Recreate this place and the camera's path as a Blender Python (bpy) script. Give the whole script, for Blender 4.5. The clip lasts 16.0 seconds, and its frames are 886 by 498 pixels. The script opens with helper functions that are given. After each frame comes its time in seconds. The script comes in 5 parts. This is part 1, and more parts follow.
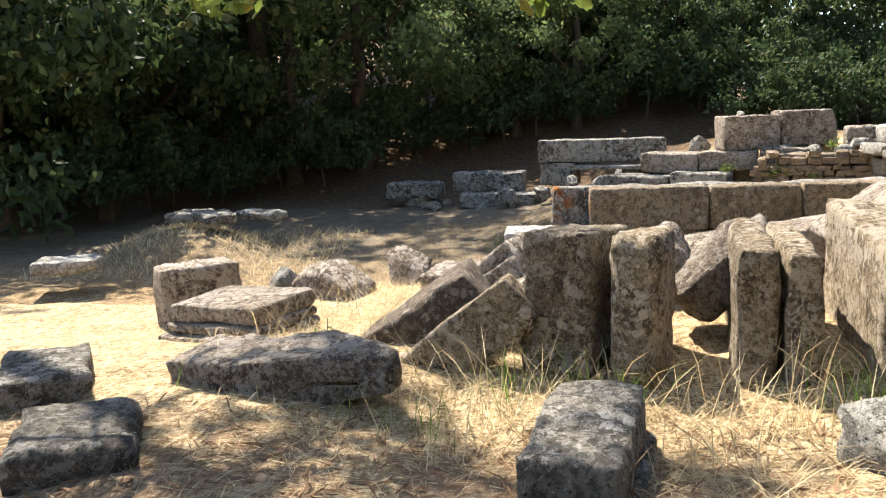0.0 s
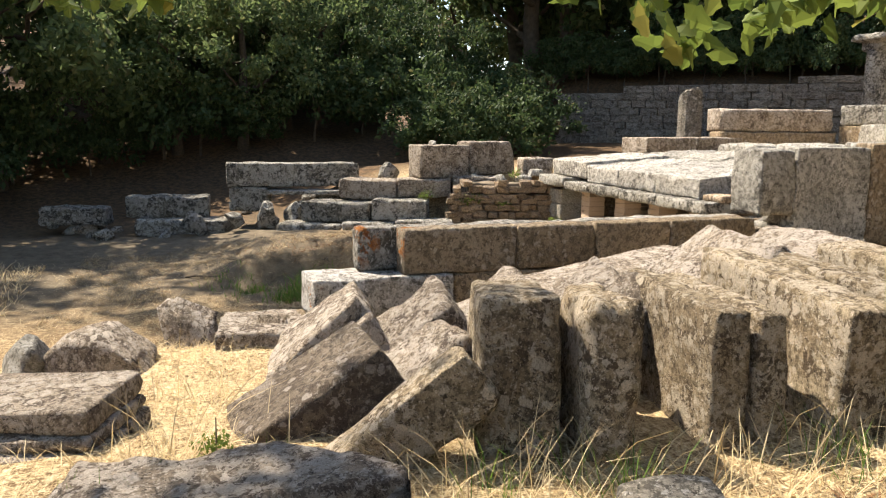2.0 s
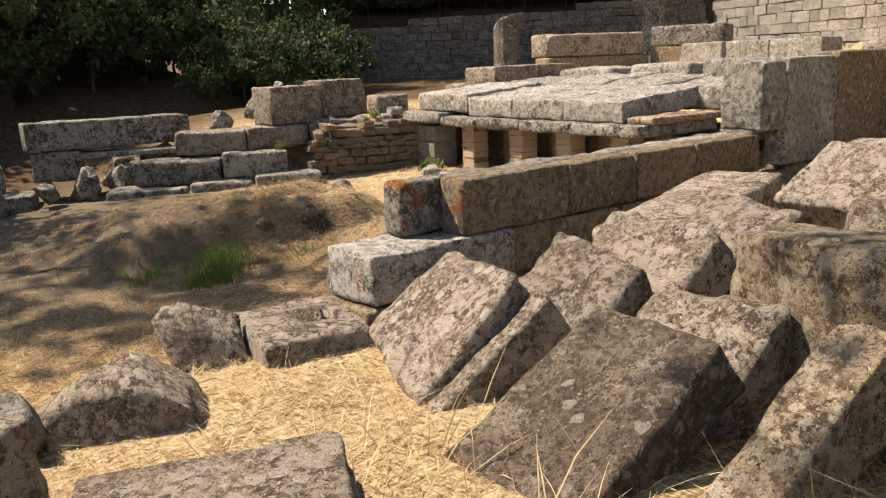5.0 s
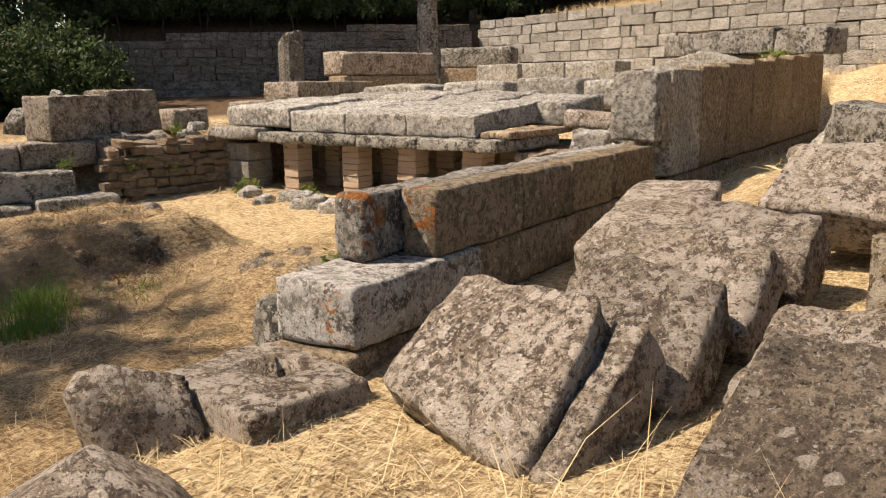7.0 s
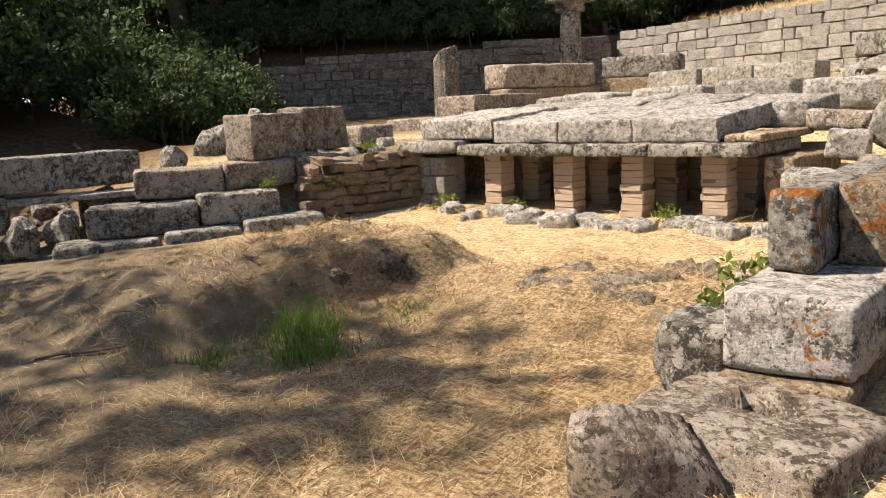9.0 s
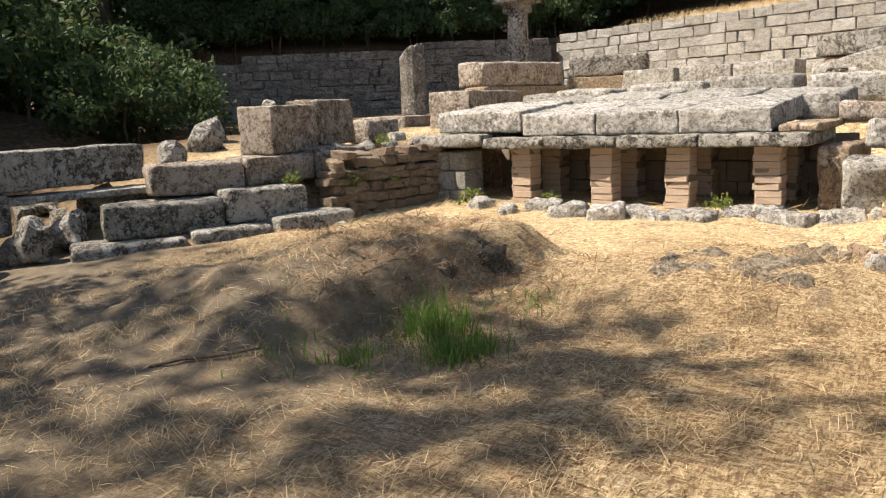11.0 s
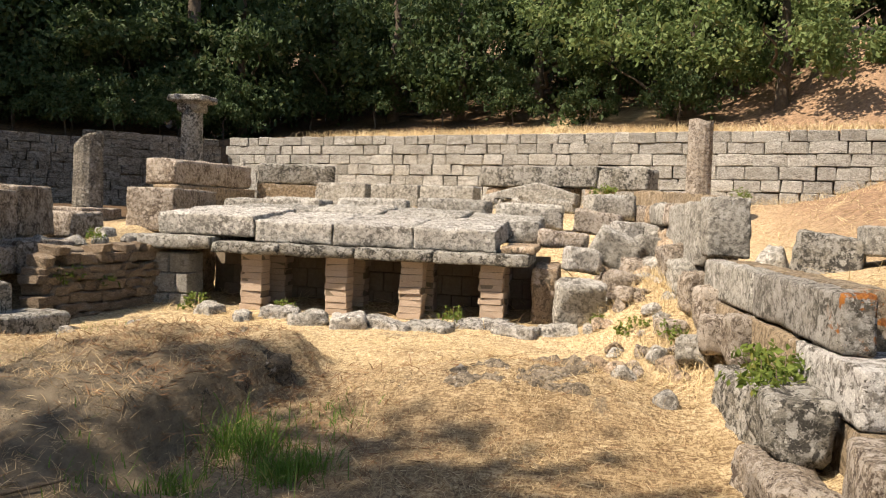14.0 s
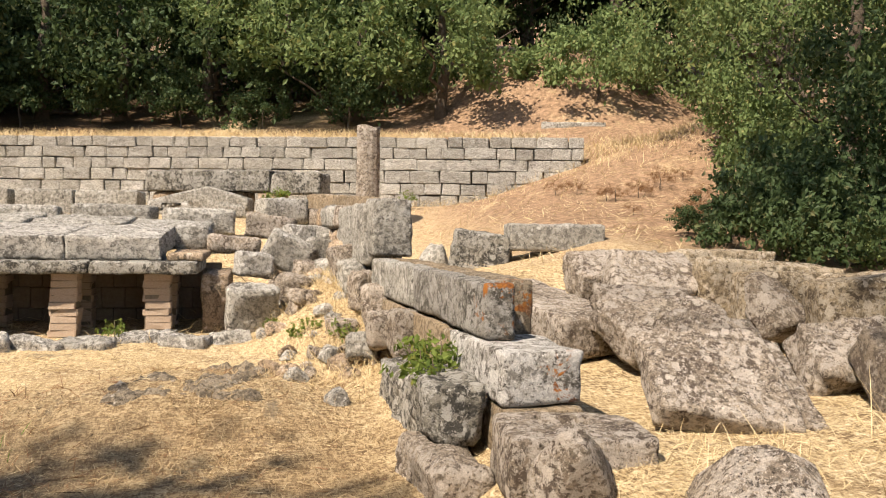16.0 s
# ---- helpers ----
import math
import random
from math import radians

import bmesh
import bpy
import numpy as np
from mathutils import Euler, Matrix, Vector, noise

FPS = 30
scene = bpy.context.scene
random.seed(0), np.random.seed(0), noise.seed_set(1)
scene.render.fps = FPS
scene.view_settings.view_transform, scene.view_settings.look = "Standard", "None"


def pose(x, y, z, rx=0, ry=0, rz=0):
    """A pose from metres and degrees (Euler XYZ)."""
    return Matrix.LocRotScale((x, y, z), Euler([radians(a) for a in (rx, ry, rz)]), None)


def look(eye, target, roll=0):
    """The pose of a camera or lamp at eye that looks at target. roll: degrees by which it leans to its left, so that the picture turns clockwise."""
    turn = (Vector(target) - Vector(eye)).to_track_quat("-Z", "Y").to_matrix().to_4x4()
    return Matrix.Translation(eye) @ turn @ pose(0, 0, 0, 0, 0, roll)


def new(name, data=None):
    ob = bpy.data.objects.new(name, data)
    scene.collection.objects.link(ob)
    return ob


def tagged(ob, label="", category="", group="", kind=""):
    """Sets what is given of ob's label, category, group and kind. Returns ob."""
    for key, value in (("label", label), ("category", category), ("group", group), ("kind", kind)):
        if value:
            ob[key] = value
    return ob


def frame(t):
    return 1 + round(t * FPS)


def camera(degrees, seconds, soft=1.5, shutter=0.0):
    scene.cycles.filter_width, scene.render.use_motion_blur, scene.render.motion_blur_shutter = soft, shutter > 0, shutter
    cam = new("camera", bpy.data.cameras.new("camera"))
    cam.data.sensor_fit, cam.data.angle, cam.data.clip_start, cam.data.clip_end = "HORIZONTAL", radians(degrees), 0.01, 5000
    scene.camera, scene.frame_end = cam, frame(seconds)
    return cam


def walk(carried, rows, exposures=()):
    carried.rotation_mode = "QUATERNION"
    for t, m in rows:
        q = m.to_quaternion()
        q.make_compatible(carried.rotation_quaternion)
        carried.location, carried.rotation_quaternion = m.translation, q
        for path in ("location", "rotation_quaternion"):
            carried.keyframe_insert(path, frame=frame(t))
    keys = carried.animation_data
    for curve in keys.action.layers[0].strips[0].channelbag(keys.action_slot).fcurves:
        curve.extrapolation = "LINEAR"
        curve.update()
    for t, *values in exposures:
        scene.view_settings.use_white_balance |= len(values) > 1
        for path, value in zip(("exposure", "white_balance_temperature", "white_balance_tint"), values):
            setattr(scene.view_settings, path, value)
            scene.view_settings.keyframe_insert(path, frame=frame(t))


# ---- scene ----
CAM_FOV = 56.78
PATH = [
    (0.0, (8.777, 5.039, 1.759), (3.913, 4.231, 0.929), -2.03),
    (0.5, (8.679, 4.601, 1.850), (3.749, 4.672, 1.019), -0.53),
    (1.0, (8.443, 4.250, 1.860), (3.548, 4.906, 1.077), 0.30),
    (1.5, (8.207, 3.909, 1.871), (3.379, 5.002, 1.166), 0.48),
    (2.0, (7.948, 3.536, 1.902), (3.236, 5.023, 1.139), 0.73),
    (2.5, (7.647, 3.259, 1.875), (3.043, 5.030, 1.057), 1.44),
    (3.0, (7.313, 3.043, 1.849), (2.761, 4.919, 0.981), 0.97),
    (5.5, (5.466, 1.981, 1.755), (1.803, 5.186, 0.609), -2.04),
    (6.0, (5.094, 1.907, 1.705), (1.840, 5.534, 0.582), -1.44),
    (6.5, (4.732, 1.820, 1.668), (1.854, 5.752, 0.550), -1.31),
    (7.0, (4.329, 1.781, 1.616), (1.438, 5.737, 0.619), -0.62),
    (7.5, (3.930, 1.675, 1.574), (0.903, 5.543, 0.637), -0.95),
    (8.0, (3.544, 1.575, 1.544), (0.407, 5.352, 0.600), -1.80),
    (8.5, (3.137, 1.519, 1.523), (-0.150, 5.184, 0.645), -1.95),
    (9.0, (2.747, 1.359, 1.474), (-0.609, 4.965, 0.620), -2.66),
    (11.5, (0.826, 0.360, 1.359), (-1.530, 4.693, 0.533), -2.32),
    (12.0, (0.514, 0.258, 1.387), (-1.218, 4.880, 0.590), -1.90),
    (12.5, (0.272, 0.179, 1.405), (-1.276, 4.874, 0.657), -0.96),
    (13.0, (0.102, 0.131, 1.429), (-1.156, 4.946, 0.940), 0.67),
    (13.5, (0.002, 0.034, 1.430), (-0.963, 4.929, 1.096), 1.59),
    (14.0, (-0.020, -0.011, 1.427), (-0.857, 4.914, 1.205), 2.26),
    (14.5, (-0.000, 0.000, 1.433), (-0.566, 4.967, 1.354), 2.34),
    (15.0, (0.022, 0.012, 1.430), (-0.069, 5.011, 1.399), 1.97),
    (15.5, (0.058, 0.014, 1.421), (0.582, 4.986, 1.357), 1.47),
    (16.0, (0.083, 0.018, 1.411), (1.159, 4.899, 1.274), 1.05),
]
cam = camera(CAM_FOV, 16.0, soft=1.1)
walk(cam, [(t, look(e, g, r)) for t, e, g, r in PATH],
     exposures=[(0.0, 1.62, 6300, 11), (1.5, 1.38, 6600, 11), (3.0, 1.25, 6800, 12), (5.5, 0.72, 7250, 17), (6.5, 0.66, 7200, 17), (9.0, 1.02, 6900, 16), (11.5, 1.08, 6500, 13), (12.0, 0.78, 7000, 16), (12.5, 0.68, 7200, 18), (13.0, 0.76, 6950, 16), (14.0, 0.92, 6800, 14), (15.0, 0.9, 6750, 14), (16.0, 0.87, 6750, 14)])

# ---- light ----
SUN = Vector((-0.48, -0.36, 0.80)).normalized()
sky = bpy.data.worlds.new("sky")
scene.world = sky
sky.use_nodes = True
sky_tex = sky.node_tree.nodes.new("ShaderNodeTexSky")
sky_tex.sky_type, sky_tex.sun_disc = "NISHITA", False
sky_tex.sun_elevation, sky_tex.sun_rotation = math.asin(SUN.z), math.atan2(SUN.x, SUN.y)
sky.node_tree.links.new(sky_tex.outputs[0], sky.node_tree.nodes["Background"].inputs[0])
sky.node_tree.nodes["Background"].inputs[1].default_value = 0.112
sun = new("sun", bpy.data.lights.new("sun", "SUN"))
sun.data.energy, sun.data.angle, sun.data.color = 5.0, radians(0.6), (1.0, 0.91, 0.77)
sun.matrix_world = look(SUN * 50, (0, 0, 0))


# ---- materials ----
class Nodes:
    """A small builder of node materials."""

    def __init__(self, name, rough=0.9, spec=0.25):
        self.mat = bpy.data.materials.new(name)
        self.mat.use_nodes = True
        self.t = self.mat.node_tree
        self.bsdf = self.t.nodes["Principled BSDF"]
        self.bsdf.inputs["Roughness"].default_value = rough
        self.bsdf.inputs["Specular IOR Level"].default_value = spec

    def put(self, kind, **ins):
        n = self.t.nodes.new(kind)
        for k, v in ins.items():
            self.plug(n.inputs[k.replace("_", " ")], v)
        return n

    def plug(self, socket, v):
        if hasattr(v, "is_output"):
            self.t.links.new(v, socket)
        else:
            socket.default_value = v

    def coords(self, offset=True):
        c = self.put("ShaderNodeTexCoord").outputs["Object"]
        if not offset:
            return c
        r = self.put("ShaderNodeObjectInfo").outputs["Random"]
        m = self.put("ShaderNodeMath")
        m.operation = "MULTIPLY"
        self.plug(m.inputs[0], r)
        m.inputs[1].default_value = 37.0
        a = self.put("ShaderNodeVectorMath")
        self.plug(a.inputs[0], c)
        self.plug(a.inputs[1], m.outputs[0])
        return a.outputs[0]

    def noise(self, vec, scale, detail=4.0, rough=0.6, warp=0.0):
        n = self.put("ShaderNodeTexNoise", Vector=vec, Scale=scale, Detail=detail, Roughness=rough, Distortion=warp)
        return n.outputs["Fac"]

    def ramp(self, fac, lo, hi):
        n = self.put("ShaderNodeMapRange", Value=fac)
        n.inputs["From Min"].default_value, n.inputs["From Max"].default_value = lo, hi
        return n.outputs[0]

    def mix(self, fac, a, b, kind="MIX"):
        n = self.put("ShaderNodeMix")
        n.data_type, n.blend_type = "RGBA", kind
        self.plug(n.inputs[0], fac)
        for i, v in ((6, a), (7, b)):
            self.plug(n.inputs[i], (*v, 1) if isinstance(v, tuple) and len(v) == 3 else v)
        return n.outputs[2]

    def times(self, a, b):
        m = self.put("ShaderNodeMath")
        m.operation = "MULTIPLY"
        self.plug(m.inputs[0], a)
        self.plug(m.inputs[1], b)
        return m.outputs[0]

    def bump(self, height, strength=0.5, dist=0.02):
        n = self.put("ShaderNodeBump", Height=height, Strength=strength, Distance=dist)
        self.t.links.new(n.outputs[0], self.bsdf.inputs["Normal"])

    def done(self, colour):
        self.plug(self.bsdf.inputs["Base Color"], colour)
        return self.mat


def lichens(m, c, scale, size):
    """Mask of rounded lichen patches of uneven size with ragged rims."""
    warp = m.put("ShaderNodeTexNoise", Vector=c, Scale=scale * 1.6, Detail=5.0, Roughness=0.7)
    amp = m.put("ShaderNodeVectorMath")
    amp.operation = "MULTIPLY_ADD"
    m.plug(amp.inputs[0], warp.outputs["Color"])
    amp.inputs[1].default_value = (0.9 / scale,) * 3
    m.plug(amp.inputs[2], c)
    v = m.put("ShaderNodeTexVoronoi", Vector=amp.outputs[0], Scale=scale)
    r = m.put("ShaderNodeSeparateColor", Color=v.outputs["Color"]).outputs[0]
    d = m.put("ShaderNodeMath")
    d.operation = "SUBTRACT"
    m.plug(d.inputs[0], m.times(m.times(r, r), size))
    m.plug(d.inputs[1], v.outputs["Distance"])
    return m.ramp(d.outputs[0], -0.01, 0.05)


def stone_mat(name, light, mid, dark, dark_amount=0.5, cream=0.5, orange=0.0, scale=1.0, spot=None):
    """Weathered limestone: two tones of rock, ragged dark crust, crisp pale lichens, pits."""
    m = Nodes(name, 0.92, 0.2)
    c = m.coords()
    big = m.noise(c, 2.6 * scale, 5, 0.6)
    col = m.mix(m.ramp(big, 0.38, 0.62), mid, light)
    mottle = m.noise(c, 20 * scale, 9, 0.74)
    col = m.mix(m.times(m.ramp(mottle, 0.52, 0.45), 0.8), col, tuple(0.45 * k for k in mid))
    crust = m.noise(c, 15 * scale, 11, 0.72, 0.3)
    patch = m.noise(c, 3.1 * scale, 5, 0.65)
    amount = m.mix(0.42, crust, patch)
    thr = 0.59 - 0.09 * dark_amount
    col = m.mix(m.times(m.ramp(amount, thr, thr + 0.02), 0.92), col, dark)
    pale = tuple(min(0.8, 0.95 * k + 0.16) for k in light)
    grown = m.noise(c, 13 * scale, 9, 0.74, 0.5)
    cover = m.mix(0.35, grown, m.noise(c, 2.3 * scale, 5, 0.65))
    thr = 0.595 - 0.12 * cream
    col = m.mix(m.times(m.ramp(cover, thr, thr + 0.02), 0.8), col, tuple(0.9 * k for k in pale))
    discs = m.times(lichens(m, c, 11 * scale, 0.30 + 0.4 * cream), m.ramp(patch, 0.42, 0.5))
    col = m.mix(m.times(discs, 0.85), col, pale)
    spots = m.noise(c, 34 * scale, 8, 0.72, 0.4)
    thr = 0.645 - 0.09 * cream
    col = m.mix(m.times(m.ramp(spots, thr, thr + 0.015), 0.85), col, tuple(min(0.8, 1.1 * k) for k in pale))
    dots = m.noise(c, 46 * scale, 4, 0.65)
    col = m.mix(m.times(m.ramp(dots, 0.62, 0.64), 0.9), col, tuple(0.42 * k for k in dark))
    fine = m.noise(c, 120 * scale, 4, 0.7)
    if orange:
        o = m.noise(c, 6.5 * scale, 8, 0.72, 0.6)
        cover = m.ramp(o, 0.72 - 0.16 * orange, 0.75 - 0.16 * orange)
        if spot:
            away = m.put("ShaderNodeVectorMath")
            away.operation = "DISTANCE"
            m.plug(away.inputs[0], m.coords(False))
            away.inputs[1].default_value = spot[:3]
            cover = m.times(cover, m.ramp(away.outputs["Value"], spot[3], 0.55 * spot[3]))
        col = m.mix(cover, col, m.mix(m.ramp(mottle, 0.42, 0.55), (0.24, 0.085, 0.03), (0.50, 0.19, 0.04)))
    tone = m.put("ShaderNodeMapRange", Value=m.put("ShaderNodeObjectInfo").outputs["Random"])
    tone.inputs["To Min"].default_value, tone.inputs["To Max"].default_value = 0.80, 1.14
    col = m.mix(1.0, col, tone.outputs[0], "MULTIPLY")
    grain = m.put("ShaderNodeMapRange", Value=fine)
    grain.inputs["From Min"].default_value, grain.inputs["From Max"].default_value = 0.35, 0.65
    grain.inputs["To Min"].default_value, grain.inputs["To Max"].default_value = 0.72, 1.22
    col = m.mix(1.0, col, grain.outputs[0], "MULTIPLY")
    pits = m.times(m.ramp(dots, 0.57, 0.64), -1.0)
    h = m.mix(0.35, m.mix(0.5, m.mix(0.5, crust, grown), mottle), m.mix(0.5, pits, fine))
    m.bump(h, 1.0, 0.10)
    return m.done(col)


GREY = stone_mat("pale_limestone", (0.55, 0.515, 0.445), (0.42, 0.39, 0.33), (0.13, 0.118, 0.10), 0.4, 0.45)
LICHEN = stone_mat("lichened_limestone", (0.48, 0.395, 0.30), (0.29, 0.23, 0.17), (0.12, 0.09, 0.068), 0.75, 0.75, scale=1.35)
BROWN = stone_mat("brown_lichened_limestone", (0.38, 0.305, 0.225), (0.255, 0.20, 0.145), (0.145, 0.11, 0.083), 0.8, 0.45, scale=1.25)
# SLATE: own tone on the broken column, leaf shade put into path blocks
SLATE = stone_mat("darkened_weathered_limestone", (0.33, 0.295, 0.24), (0.22, 0.195, 0.155), (0.09, 0.08, 0.065), 0.7, 0.45)
ASHLAR = stone_mat("tan_ashlar_limestone", (0.43, 0.33, 0.215), (0.34, 0.255, 0.16), (0.17, 0.135, 0.095), 0.25, 0.3)
ORANGE = stone_mat("orange_lichened_ashlar", (0.44, 0.40, 0.34), (0.29, 0.265, 0.22), (0.11, 0.10, 0.08), 0.75, 0.75, 1.2, spot=(-0.02, -0.95, 0.06, 0.27))
STEPSTONE = stone_mat("step_end_limestone", (0.57, 0.535, 0.48), (0.42, 0.385, 0.33), (0.12, 0.105, 0.085), 0.7, 0.8, 0.95, spot=(0.1, -0.56, -0.02, 0.22))
ASHLAR_END = stone_mat("ashlar_with_lichened_end", (0.45, 0.36, 0.25), (0.35, 0.27, 0.18), (0.16, 0.128, 0.09), 0.3, 0.4, 1.2, spot=(-0.04, -0.5, 0.1, 0.24))
UPRIGHT = stone_mat("brown_upright_limestone", (0.52, 0.415, 0.275), (0.33, 0.25, 0.155), (0.115, 0.083, 0.053), 0.65, 0.65, scale=1.35)
BLACKENED = stone_mat("blackened_limestone", (0.36, 0.33, 0.27), (0.22, 0.20, 0.16), (0.06, 0.056, 0.048), 0.95, 0.75)
RUBBLE = stone_mat("warm_rubble_stone", (0.54, 0.41, 0.28), (0.39, 0.28, 0.18), (0.11, 0.09, 0.065), 0.45, 0.4)
WALLSTONE = stone_mat("wall_block_limestone", (0.60, 0.565, 0.495), (0.45, 0.42, 0.36), (0.17, 0.155, 0.13), 0.6, 0.5)
# stone tone lowered to carry the shade the west terrace wall stands in
SHADESTONE = stone_mat("shade_darkened_stone", (0.40, 0.345, 0.265), (0.19, 0.157, 0.112), (0.055, 0.046, 0.034), 0.9, 0.7)
WHITE = stone_mat("bleached_stone", (0.62, 0.58, 0.51), (0.48, 0.445, 0.385), (0.16, 0.145, 0.125), 0.55, 0.45)
PALEROCK = stone_mat("pale_bedrock", (0.38, 0.31, 0.22), (0.27, 0.215, 0.15), (0.14, 0.115, 0.085), 0.45, 0.2)
EARTHROCK = stone_mat("earthy_bedrock", (0.26, 0.21, 0.15), (0.16, 0.13, 0.09), (0.07, 0.058, 0.042), 0.6, 0.15)


def plain_mat(name, a, b, scale, rough=0.9, bump=0.4, island=0.0, spec=0.2, dist=0.01):
    m = Nodes(name, rough, spec)
    c = m.coords()
    n = m.noise(c, scale, 5, 0.65)
    col = m.mix(m.ramp(n, 0.3, 0.7), a, b)
    if island:
        g = m.put("ShaderNodeNewGeometry").outputs["Random Per Island"]
        col = m.mix(m.times(g, island), col, tuple(0.35 * k for k in a))
    m.bump(m.noise(c, scale * 7, 4, 0.7), bump, dist)
    return m.done(col)


BRICK = plain_mat("fired_clay_brick", (0.38, 0.27, 0.185), (0.56, 0.44, 0.33), 14, bump=0.8)
TILE = plain_mat("clay_wall_tile", (0.26, 0.19, 0.13), (0.36, 0.28, 0.19), 6, bump=0.5)
MORTAR = plain_mat("earth_mortar", (0.16, 0.125, 0.085), (0.25, 0.20, 0.14), 14, bump=0.8)
BARK = plain_mat("tree_bark", (0.07, 0.055, 0.04), (0.14, 0.11, 0.08), 11, bump=0.9, dist=0.03)
TWIG = plain_mat("bare_twig", (0.16, 0.12, 0.08), (0.24, 0.19, 0.13), 20)


def leaf_mat(name, a, b, c, through_light=0.3):
    m = Nodes(name, 0.6, 0.2)
    g = m.put("ShaderNodeNewGeometry").outputs["Random Per Island"]
    col = m.mix(m.ramp(g, 0.0, 0.6), a, b)
    col = m.mix(m.ramp(g, 0.88, 1.0), col, c)
    m.done(col)
    tr = m.put("ShaderNodeBsdfTranslucent", Color=col)
    mx = m.put("ShaderNodeMixShader", Fac=through_light)
    m.t.links.new(m.bsdf.outputs[0], mx.inputs[1])
    m.t.links.new(tr.outputs[0], mx.inputs[2])
    m.t.links.new(mx.outputs[0], m.t.nodes["Material Output"].inputs[0])
    return m.mat


# leaf tones: wood shade put into LEAF_DARK, sunlight into LEAF and LEAF_LIT
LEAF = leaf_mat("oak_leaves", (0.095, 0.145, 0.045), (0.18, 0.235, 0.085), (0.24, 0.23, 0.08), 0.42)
LEAF_DARK = leaf_mat("leaves_darkened_for_shade", (0.038, 0.066, 0.023), (0.072, 0.108, 0.041), (0.15, 0.15, 0.065), 0.36)
LEAF_LIT = leaf_mat("leaves_lightened_for_sun", (0.085, 0.13, 0.05), (0.155, 0.205, 0.08), (0.24, 0.23, 0.10), 0.5)
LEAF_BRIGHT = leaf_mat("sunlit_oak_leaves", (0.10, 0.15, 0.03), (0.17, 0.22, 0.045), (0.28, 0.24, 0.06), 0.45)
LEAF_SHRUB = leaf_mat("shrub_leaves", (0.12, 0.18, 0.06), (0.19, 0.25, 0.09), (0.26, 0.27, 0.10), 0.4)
STRAW = leaf_mat("dry_straw", (0.50, 0.375, 0.19), (0.68, 0.55, 0.33), (0.34, 0.23, 0.12), 0.25)
GRASS = leaf_mat("green_grass_blades", (0.07, 0.14, 0.02), (0.13, 0.22, 0.035), (0.30, 0.27, 0.08), 0.35)
DULL_STRAW = leaf_mat("dull_brown_straw", (0.33, 0.235, 0.125), (0.47, 0.355, 0.20), (0.19, 0.13, 0.07), 0.2)
LITTER = leaf_mat("fallen_brown_leaves", (0.16, 0.085, 0.04), (0.24, 0.13, 0.06), (0.10, 0.06, 0.035), 0.1)


